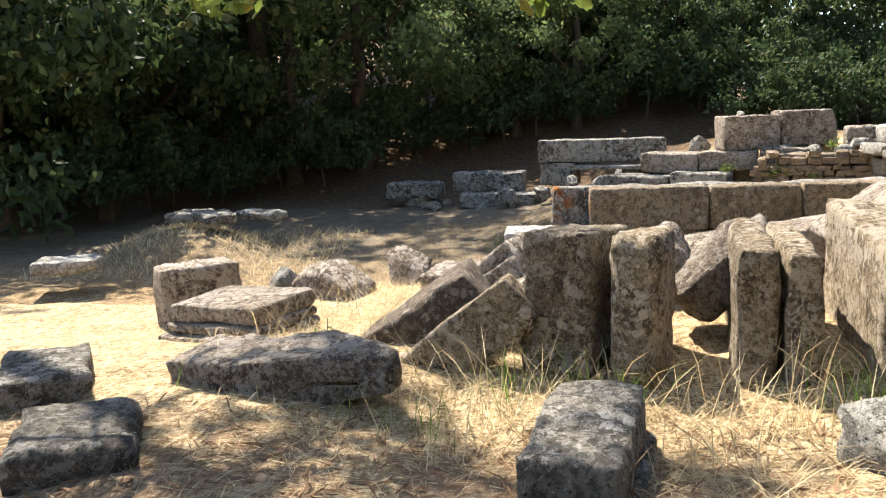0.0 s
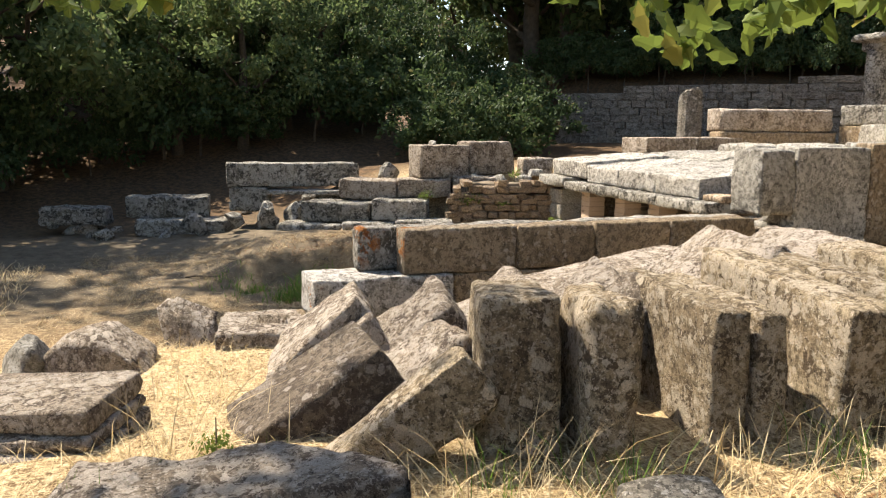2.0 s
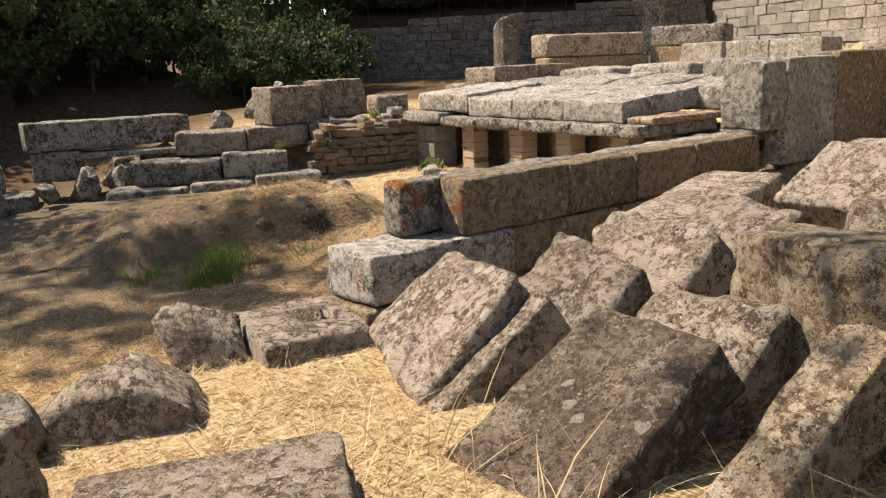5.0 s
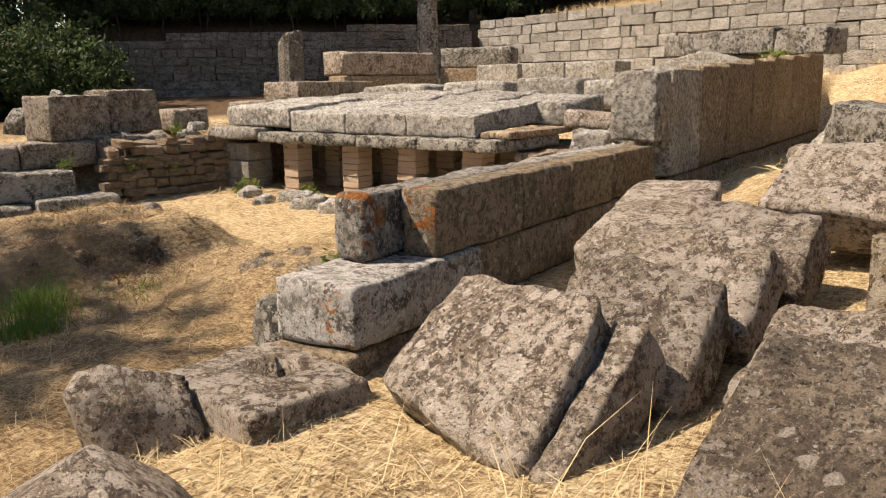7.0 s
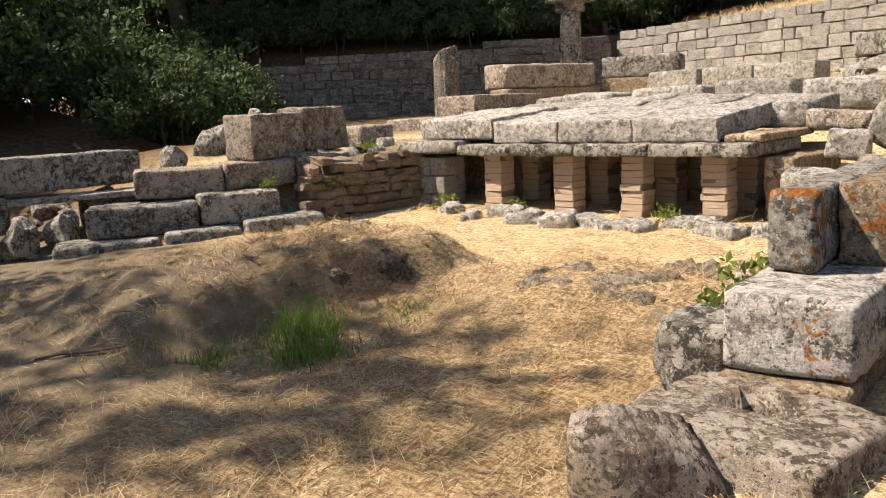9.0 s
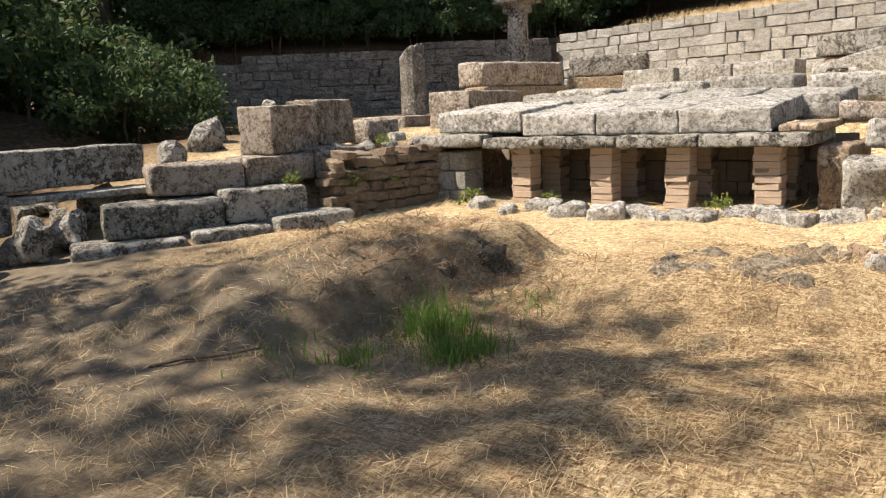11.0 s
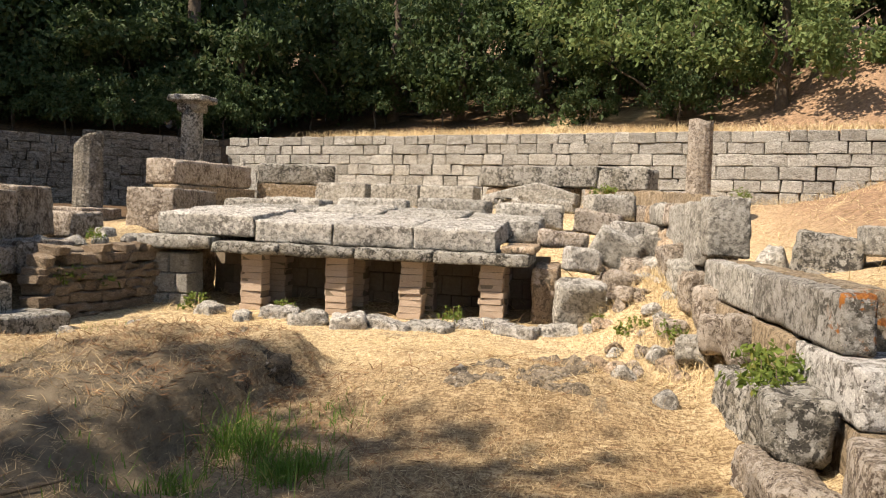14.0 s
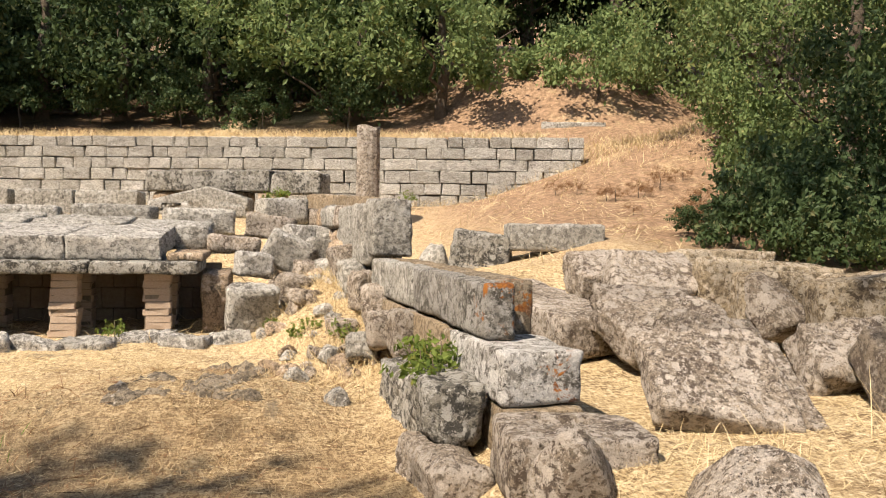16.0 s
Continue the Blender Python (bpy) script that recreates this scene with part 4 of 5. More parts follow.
for i, (x, y, s, r) in enumerate((
        (1.12, 9.3, (0.34, 0.5, 0.34), (6, 0, 8)), (1.08, 9.95, (0.4, 0.55, 0.4), (0, -10, 4)), (1.1, 10.7, (0.36, 0.6, 0.46), (8, -6, -8)), (1.05, 11.4, (0.4, 0.5, 0.4), (0, -14, 12)),
        (0.72, 10.75, (0.5, 0.34, 0.26), (12, 10, 25)), (0.6, 11.75, (0.6, 0.44, 0.36), (0, 12, -10)), (1.0, 12.6, (0.42, 0.6, 0.46), (5, -8, 5)), (0.55, 9.45, (0.34, 0.28, 0.2), (0, 14, 40)))):
    me = stone_mesh("tumbled_block", s, (GREY, LICHEN, RUBBLE)[i % 3], 860 + i, 0.05, edge=0.05, rough=0.035, chip=0.2)
    thing("tumbled_block", me, "rough tumbled block heaped against the long wall", "stone block", "tumbled blocks", "", pose(x, y, ground_height(x, y) + 0.32 * s[2], *r))
rock_rnd = random.Random(31)
for i in range(26):
    x = rock_rnd.uniform(-9.6, -7.4)
    y = rock_rnd.uniform(0.2, 7.6)
    s = rock_rnd.uniform(0.16, 0.46)
    thing("angular_rock", rock_mesh("angular_rock", (s * 1.2, s, 0.75 * s), (BLACKENED, SHADESTONE, LICHEN)[i % 3], 900 + i, 6), "angular grey rock fallen about the old terrace", "rock", "terrace rocks", "",
          pose(x, y, ground_height(x, y) + 0.2 * s, rock_rnd.uniform(-20, 20), rock_rnd.uniform(-20, 20), rock_rnd.uniform(0, 360)))

# ---- upper terrace: remains of the temple ----
for i, (x, y) in enumerate(((-7.08, 12.95), (-7.33, 14.28))):
    block("squared_block", x, y, 0.95, 1.655, (0.78, 1.33), 11, LICHEN, 3200 + i, "squared pale block on the upper terrace", group="squared blocks in line", step=0.06, edge=0.025, rough=0.012)
trough = thing("hollowed_block", stone_mesh("hollowed_block", (0.72, 2.75, 0.52), LICHEN, 321, 0.08, edge=0.06, rough=0.02, chip=0.1), "long worn block raised on a low base", "stone block", "raised blocks", "", pose(-8.12, 16.5, 2.03, 0, 0, -10))
thing("hollowed_block", stone_mesh("hollowed_block", (1.75, 0.62, 0.46), BLACKENED, 322, 0.08, edge=0.04, rough=0.018), "dark long block raised on a low base", "stone block", "raised blocks", "", pose(-6.68, 18.4, 2.17, 0, 0, 17))
block("base_course", -8.0, 16.5, 1.25, 1.775, (0.6, 2.8), -10, ASHLAR, 323, "low tan base course under raised blocks", step=0.1)
block("base_course", -6.6, 18.4, 1.4, 1.945, (1.95, 0.55), 17, ASHLAR, 324, "low tan base course under raised blocks", step=0.1)
for i, (px, w) in enumerate(((-5.05, 1.15), (-3.85, 1.05), (-2.72, 1.15))):
    block("row_block", px, 16.9 - 0.2 * i, 1.45, 1.97, (w, 0.55), -8, GREY, 326 + i, "pale squared block in a low row", "stone block", "row of blocks", step=0.08, edge=0.025, rough=0.012)
thing("pediment_block", stone_mesh("pediment_block", (2.0, 0.6, 0.62), GREY, 330, 0.09, edge=0.04, rough=0.018, pull=lambda x, y, z: (0, 0, -0.26 * abs(x - 0.15) if z > 0 else 0)), "pale gabled block with sloping upper edges", "stone block", "", "", pose(-1.15, 17.6, 1.83, 0, 0, -8))
thing("stone_beam", stone_mesh("stone_beam", (3.1, 0.55, 0.44), BLACKENED, 331, 0.09, edge=0.03, rough=0.014), "long dark stone beam lying on supports", "stone beam", "beams", "", pose(-0.98, 18.55, 2.30, 0, 0, -31))
thing("stone_beam", stone_mesh("stone_beam", (1.15, 0.55, 0.46), BLACKENED, 332, 0.08, edge=0.05, rough=0.02), "short dark stone beam lying on the wall end", "stone beam", "beams", "", pose(0.85, 17.45, 2.25, 0, 0, -31))
for i, (x, y) in enumerate(((-2.0, 19.2), (-0.4, 18.25), (0.3, 17.8))):
    block("support_block", x, y, 1.5, 2.07, (0.45, 0.5), -31, RUBBLE, 334 + i, "rough support under a stone beam", "stone block", "beam supports", step=0.1)
for i, (x, y, z0, z1, s, t) in enumerate(((-0.9, 13.6, 1.2, 1.62, (1.1, 0.6), 6), (-2.2, 13.9, 1.2, 1.66, (1.2, 0.6), -5), (-3.6, 13.8, 1.2, 1.62, (1.2, 0.6), 4), (-4.9, 13.6, 1.15, 1.58, (1.1, 0.6), -8), (0.4, 14.6, 1.4, 1.85, (0.8, 0.5), 20), (-6.0, 14.2, 1.2, 1.55, (0.9, 0.6), 0))):
    block("terrace_slab", x, y, z0, z1, s, t, GREY, 340 + i, "pale weathered block behind the raised floor", "stone block", "back blocks", step=0.09, edge=0.05, rough=0.025, chip=0.12)


def column_mesh(name, radius, height, mat, seed, flutes=16, slant=0.0, top=0.9):
    """A fluted shaft with a worn, perhaps slanting break."""
    seg, rings = flutes * 4, 22
    v, f = [], []
    for j in range(rings + 1):
        k = j / rings
        for i in range(seg):
            a = 2 * math.pi * i / seg
            r = radius * (1 - (1 - top) * k) * (1 - 0.055 * abs(math.sin(a * flutes / 2)) ** 0.6)
            r += 0.012 * noise.noise(Vector((math.cos(a) * 2, math.sin(a) * 2, k * height * 2 + seed)))
            x, y = r * math.cos(a), r * math.sin(a)
            z = k * (height - slant * (0.5 + x / (2 * radius)) + 0.05 * noise.noise(Vector((x * 5, y * 5, seed))))
            v.append((x, y, z))
    for j in range(rings):
        for i in range(seg):
            f.append((j * seg + i, j * seg + (i + 1) % seg, (j + 1) * seg + (i + 1) % seg, (j + 1) * seg + i))
    f.append(tuple(range(rings * seg, rings * seg + seg)))
    f.append(tuple(range(seg - 1, -1, -1)))
    return mesh_of(name, v, f, mat)


thing("broken_column", column_mesh("broken_column", 0.31, 1.24, SLATE, 3, 14, -0.42, 0.94), "broken fluted column with a slanting top", "column", "", "", pose(-10.42, 15.9, 1.22, 0, 0, 0))
block("footing_block", -10.3, 15.2, 0.75, 1.24, (1.3, 1.8), 8, LICHEN, 350, "pitted pale block under a broken column", step=0.09)
thing("column_stub", column_mesh("column_stub", 0.36, 0.6, BLACKENED, 5, 14), "short dark stub of a column", "column", "", "", pose(-9.0, 18.4, 1.6))
col = thing("capital_column", None, "dark weathered column keeping its capital", "column", "", "", pose(-11.68, 23.0, 1.7))
part("shaft", column_mesh("shaft", 0.34, 2.45, BLACKENED, 7, 16), col)
part("capital", stone_mesh("capital", (1.2, 1.0, 0.5), BLACKENED, 352, 0.08, edge=0.1, rough=0.02, pull=lambda x, y, z: (-0.22 * x if z < 0 else 0, -0.2 * y if z < 0 else 0, 0)), col, pose(0, 0, 2.66))
block("column_plinth", -11.6, 23.0, 1.25, 1.72, (1.3, 1.1), 10, BLACKENED, 353, "dark plinth block under a column", step=0.1)
thing("standing_column", column_mesh("standing_column", 0.27, 2.05, LICHEN, 9, 14, 0.05, 0.95), "slender standing column shaft of grey limestone", "column", "", "", pose(2.38, 18.4, 1.6))
thing("boulder", rock_mesh("boulder", (0.55, 0.5, 0.45), GREY, 358), "pale rounded boulder on dry grass beyond the wall", "boulder", "", "", pose(2.52, 11.6, 0.95, 0, 0, 20))
block("dark_slab", 3.02, 10.9, 0.72, 1.34, (0.8, 0.7), -20, BLACKENED, 356, "dark tilted block beyond the wall", ry=9, step=0.06, edge=0.05, rough=0.02)
block("lying_block", 3.95, 10.6, 1.1, 1.47, (1.3, 0.55), -6, GREY, 357, "long grey block lying on the upper path", step=0.07, edge=0.03, rough=0.014)
block("hill_stones", 9.6, 24.5, 4.3, 4.75, (2.0, 0.5), -15, GREY, 359, "row of pale stones on the grassy bank", step=0.12)


# ---- masonry walls ----
def masonry(name, label, origin, along, length, z0, z1, course, widths, mats, seed, core_top=None, skip=None):
    """A wall of separate blocks in rough courses before an earth core."""
    rnd = random.Random(seed)
    w = thing(name, None, label, "wall", "", "structure", pose(origin.x, origin.y, 0, 0, 0, math.degrees(math.atan2(along.y, along.x))))
    part("earth_core", stone_mesh("earth_core", (length, 0.5, (core_top or z1 - 0.1) - z0), MORTAR, seed, 0.5), w, pose(length / 2, 0.30, ((core_top or z1 - 0.1) + z0) / 2))
    shapes = [chamfered("wall_block", mats[k % len(mats)], 0.06, 0.035, seed + k) for k in range(10)]
    z, row = z0, 0
    while z < z1 - 0.05:
        hgt = min(course * rnd.uniform(0.85, 1.15), z1 - z)
        x = -rnd.uniform(0, 0.3)
        while x < length:
            bw = min(rnd.uniform(*widths), max(0.2, length - x + 0.1))
            if not (skip and skip(x + bw / 2, z + hgt / 2, rnd)):
                dz = rnd.uniform(-0.012, 0.012)
                part("wall_block", shapes[rnd.randrange(10)], w, pose(x + bw / 2, rnd.uniform(-0.02, 0.02) - (0.05 if z + hgt > z1 - 0.02 else 0), z + hgt / 2 + dz, 0, rnd.uniform(-0.8, 0.8), rnd.uniform(-1.5, 1.5)) @ Matrix.Diagonal((bw - 0.014, 0.34, hgt - 0.010, 1)))
            x += bw
        z += hgt
        row += 1


masonry("wall_north", "long terrace wall of pale coursed limestone blocks", WALL_L, WALL_U, 21.3, 1.35, 3.74, 0.30, (0.38, 0.86), (WALLSTONE, GREY, WALLSTONE), 400)
DARK_L, DARK_R = Vector((-22.2, 18.0)), Vector((-12.5, 26.6))
masonry("wall_west", "terrace wall of rough blocks darkened for shade", DARK_L, (DARK_R - DARK_L).normalized(), 12.9, 0.9, 3.75, 0.27, (0.3, 0.8), (SHADESTONE,), 420, core_top=3.0,
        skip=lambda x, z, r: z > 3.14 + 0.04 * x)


# ---- plants ----
def leaf_cloud(name, mat, clumps, per, size, radius, seed, flat=0.75, low=-0.9, shell=0.55, lobed=False):
    """A crown of separate leaves gathered in uneven clumps round an ellipsoid."""
    rng = np.random.default_rng(seed)
    d = rng.normal(size=(clumps, 3))
    d /= np.linalg.norm(d, axis=1)[:, None]
    d = d[d[:, 2] > low]
    c = d * (shell + (1 - shell) * rng.random((len(d), 1)) ** 0.6) * np.array([1, 1, flat]) * radius
    c *= 1 + 0.22 * rng.normal(size=(len(c), 1))
    spread = radius * rng.uniform(0.06, 0.14, (len(c), 1))
    at = np.repeat(c, per, 0) + rng.normal(size=(len(c) * per, 3)) * np.repeat(spread, per, 0) * np.array([1, 1, 0.7])
    n = len(at)
    a = rng.normal(size=(n, 3)) + np.array([0, 0, -0.5])
    a /= np.linalg.norm(a, axis=1)[:, None]
    b = np.cross(a, rng.normal(size=(n, 3)))
    b /= np.linalg.norm(b, axis=1)[:, None]
    s = size * rng.uniform(0.6, 1.35, (n, 1))
    k = np.cross(a, b) * s * 0.10
    v = np.stack([at, at + a * s * 0.55 + b * s * 0.30 + k, at + a * s, at + a * s * 0.55 - b * s * 0.30 + k], 1).reshape(-1, 3)
    f = np.arange(4 * n).reshape(-1, 4)
    if lobed:
        out = ((0, 0), (0.12, 0.06), (0.25, 0.20), (0.40, 0.17), (0.55, 0.30), (0.72, 0.18), (0.88, 0.16), (1, 0))
        out = out + tuple((p, -q) for p, q in out[-2:0:-1])
        v = np.stack([at + a * s * p + b * s * q + k * 4 * abs(q) for p, q in out], 1).reshape(-1, 3)
        f = np.arange(len(out) * n).reshape(-1, len(out))
    me = bpy.data.meshes.new(name)
    me.from_pydata(v.tolist(), [], f.tolist())
    me.materials.append(mat)
    return me


def tube(points, radii, seg=7):
    """Verts and faces of a tapering tube along points."""
    v, f = [], []
    for j, (p, r) in enumerate(zip(points, radii)):
        p = Vector(p)
        q = Vector(points[min(j + 1, len(points) - 1)]) - Vector(points[max(j - 1, 0)])
        q = q.normalized() if q.length else Vector((0, 0, 1))
        u = q.orthogonal().normalized()
        w = q.cross(u)
        for i in range(seg):
            a = 2 * math.pi * i / seg
            v.append(p + (u * math.cos(a) + w * math.sin(a)) * r)
    for j in range(len(points) - 1):
        for i in range(seg):
            f.append((j * seg + i, j * seg + (i + 1) % seg, (j + 1) * seg + (i + 1) % seg, (j + 1) * seg + i))
    return v, f


def wood(name, height, r, seed, mat=BARK):
    """A crooked tapering trunk."""
    rnd = random.Random(seed)
    pts = [(0.12 * height * noise.noise(Vector((k * 0.5, seed, 0))) * k / 8, 0.12 * height * noise.noise(Vector((k * 0.5, seed, 9))) * k / 8, -0.4 + (height + 0.4) * k / 8) for k in range(9)]
    v, f = tube(pts, [r * (1.5 if k == 0 else 1.05 - 0.085 * k) for k in range(9)], 9)
    return mesh_of(name, v, f, mat)


def limb(name, reach, rise, r, seed, mat=BARK):
    pts = [(reach * k / 6, 0.18 * reach * noise.noise(Vector((k * 0.7, seed, 2))), rise * (k / 6) ** 1.4 + 0.12 * reach * noise.noise(Vector((k * 0.7, seed, 5)))) for k in range(7)]
    v, f = tube(pts, [r * (1 - 0.13 * k) for k in range(7)], 6)
    return mesh_of(name, v, f, mat)


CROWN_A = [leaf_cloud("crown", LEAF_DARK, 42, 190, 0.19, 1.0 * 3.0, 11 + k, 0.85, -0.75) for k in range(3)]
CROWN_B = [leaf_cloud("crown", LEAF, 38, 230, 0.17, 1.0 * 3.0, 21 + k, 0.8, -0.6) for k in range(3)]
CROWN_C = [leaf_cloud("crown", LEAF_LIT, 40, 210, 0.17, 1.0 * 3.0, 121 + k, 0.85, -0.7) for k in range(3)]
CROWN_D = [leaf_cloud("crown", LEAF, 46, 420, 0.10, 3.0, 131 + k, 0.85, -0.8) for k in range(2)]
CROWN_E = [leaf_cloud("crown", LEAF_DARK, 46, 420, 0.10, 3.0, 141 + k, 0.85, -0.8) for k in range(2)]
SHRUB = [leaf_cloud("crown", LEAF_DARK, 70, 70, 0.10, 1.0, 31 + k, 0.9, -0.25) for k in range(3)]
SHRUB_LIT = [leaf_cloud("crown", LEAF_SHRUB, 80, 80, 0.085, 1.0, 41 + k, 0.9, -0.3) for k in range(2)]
TRUNKS = [wood("trunk", 5.0, 0.20, 3 + k) for k in range(3)]
BRANCHES = [limb("limb", 2.4, 1.3, 0.075, 6 + k) for k in range(3)]


def tree(x, y, scale, seed, bright=False, low=0.0, label=""):
    rnd = random.Random(seed)
    t = thing("tree", None, label or ("broad green tree with leaf tone set for its light" if bright else "wood tree with leaves darkened for shade"), "tree", "trees of the wood", "", pose(x, y, ground_height(x, y), 0, 0, rnd.uniform(0, 360)))
    part("trunk", TRUNKS[rnd.randrange(3)], t, Matrix.Diagonal((scale, scale, scale, 1)))
    for k in range(3):
        part("limb", BRANCHES[k], t, pose(0, 0, scale * (2.4 + 0.7 * k - low), 0, 0, 125 * k + rnd.uniform(-30, 30)) @ Matrix.Diagonal((scale, scale, scale, 1)))
    # leaf tone stands in for light: 1-3 sunlit, 0 and 4 shaded
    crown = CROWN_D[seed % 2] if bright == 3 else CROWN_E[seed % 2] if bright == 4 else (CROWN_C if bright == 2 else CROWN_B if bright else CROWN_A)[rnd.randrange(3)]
    part("crown", crown, t, pose(0, 0, scale * (4.6 - low), rnd.uniform(-9, 9), rnd.uniform(-9, 9), rnd.uniform(0, 360)) @ Matrix.Diagonal((scale * rnd.uniform(0.9, 1.15), scale * rnd.uniform(0.9, 1.15), scale * rnd.uniform(0.95, 1.25), 1)))
    return t


STEM = wood("stem", 0.9, 0.035, 44)


def shrub(x, y, scale, seed, bright=False, name="shrub", label=""):
    rnd = random.Random(seed)
    t = thing(name, None, label or ("rounded green shrub in sunlight" if bright else "undergrowth shrub at the wood edge, leaves darkened for shade"), "shrub", "undergrowth", "", pose(x, y, ground_height(x, y), 0, 0, rnd.uniform(0, 360)))
    part("stem", STEM, t, Matrix.Diagonal((scale, scale, scale, 1)))
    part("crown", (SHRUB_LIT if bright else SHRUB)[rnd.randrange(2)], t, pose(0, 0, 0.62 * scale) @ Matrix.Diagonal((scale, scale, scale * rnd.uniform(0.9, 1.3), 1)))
    return t


# wood along the west side: an edge of shrubs, trees behind
rnd = random.Random(77)
edge = ((-2.5, -5.0), (-5.5, -3.4), (-9.0, -1.6), (-11.2, 1.5), (-12.2, 5.0), (-13.6, 8.5), (-16.0, 12.0), (-19.5, 15.0), (-23.5, 17.0))
for i in range(len(edge) - 1):
    a, b = Vector(edge[i]), Vector(edge[i + 1])
    u = (b - a).normalized()
    nn = Vector((-u.y, u.x)) if (Vector((-u.y, u.x)).x < 0) else Vector((u.y, -u.x))
    for k in range(4 if 0 < i < 4 else 2):
        n_row = 4 if 0 < i < 4 else 2
        p = a + (b - a) * ((k + 0.5) / n_row) + nn * rnd.uniform(1.2, 2.6)
        shrub(p.x, p.y, rnd.uniform(0.8, 1.4), i * 7 + k)
    for k in range(2):
        p = a + (b - a) * ((k + 0.5) / 2) + nn * rnd.uniform(2.0, 3.4)
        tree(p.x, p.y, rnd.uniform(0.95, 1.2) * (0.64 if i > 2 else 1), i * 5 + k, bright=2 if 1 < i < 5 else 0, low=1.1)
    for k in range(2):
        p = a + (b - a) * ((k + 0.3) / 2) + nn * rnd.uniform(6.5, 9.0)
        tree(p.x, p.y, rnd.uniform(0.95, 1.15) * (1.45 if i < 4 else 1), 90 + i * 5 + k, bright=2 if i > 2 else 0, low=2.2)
    p = a + (b - a) * 0.5 + nn * 14
    tree(p.x, p.y, 1.9, 160 + i, low=1.0)
# wood above the two terrace walls
for i in range(11):
    s = -8.0 + 3.1 * i
    p = WALL_L + WALL_U * s + WALL_N * (8.5 + rnd.uniform(-0.8, 0.8) - 0.15 * max(0, s - 12))
    if s < 19:
        tree(p.x, p.y, rnd.uniform(1.05, 1.35), 200 + i, bright=8 < s < 17, low=2.3)
    p = p + WALL_N * 5.5
    tree(p.x + rnd.uniform(-1, 1), p.y, rnd.uniform(1.5, 1.9), 220 + i, bright=i % 3 == 0, low=1.8)
    p = p + WALL_N * 8
    tree(p.x + rnd.uniform(-1, 1), p.y, 2.6, 240 + i, low=1.5)
    if s < 16:
        p = WALL_L + WALL_U * s + WALL_N * rnd.uniform(5.6, 6.8)
        shrub(p.x, p.y, rnd.uniform(0.9, 1.5), 260 + i)
du = (DARK_R - DARK_L).normalized()
dn = Vector((-du.y, du.x))
for i in range(9):
    p = DARK_L - du * 0.8 + du * (1.5 * i) + dn * rnd.uniform(0.75, 1.1)
    shrub(p.x, p.y, rnd.uniform(0.9, 1.3), 450 + i)
    p = DARK_L + du * (1.7 * i) + dn * rnd.uniform(1.2, 1.9)
    shrub(p.x, p.y, rnd.uniform(1.0, 1.5), 280 + i)
    p = DARK_L + du * (1.9 * i) + dn * rnd.uniform(4.0, 5.5)
    tree(p.x, p.y, rnd.uniform(1.0, 1.3), 290 + i, low=2.3)
# right-hand side
shrub(10.75, 25.3, 1.8, 300, True, label="round bushy tree standing on the dry bank")
for i, (x, y, s, br) in enumerate(((11.9, 14.8, 1.05, True), (12.6, 11.6, 1.15, False), (12.4, 17.8, 1.3, True), (10.8, 9.0, 0.95, False), (15.0, 22.0, 1.4, True), (17.5, 28.0, 1.7, True), (14.0, 6.0, 1.2, False), (16.0, 12.0, 1.6, False), (20.0, 20.0, 2.0, False), (19.0, 35.0, 2.0, False))):
    tree(x, y, s, 310 + i, 3 if br else 4, low=2.5)
for i, (x, y, s, br) in enumerate(((8.6, 12.4, 0.9, True), (10.0, 14.4, 1.2, True), (9.0, 10.4, 1.0, False), (9.8, 8.2, 1.0, False), (10.9, 16.6, 1.1, True), (8.5, 9.4, 0.6, True), (6.4, 10.9, 0.4, False), (6.5, 9.8, 0.8, False), (7.4, 10.6, 1.0, False), (7.2, 8.9, 0.8, False), (8.2, 9.6, 1.0, False))):
    shrub(x, y, s, 330 + i, br)
tree(6.9, 32.5, 1.4, 371, 4, low=2.6)
SHRUB_DRY = leaf_cloud("crown", LITTER, 60, 60, 0.05, 1.0, 151, 0.8, -0.2, 0.3)
dry_rnd = random.Random(58)
for i in range(26):
    x, y, k = dry_rnd.uniform(6.2, 9.0), dry_rnd.uniform(10.8, 17.5), dry_rnd.uniform(0.16, 0.42)
    t = thing("dry_bush", None, "brown withered bush on the earth bank", "shrub", "dry bushes", "", pose(x, y, ground_height(x, y), 0, 0, 50 * i))
    part("stem", STEM, t, Matrix.Diagonal((k, k, k, 1)))
    part("crown", SHRUB_DRY, t, pose(0, 0, 0.5 * k) @ Matrix.Diagonal((k, k, k, 1)))
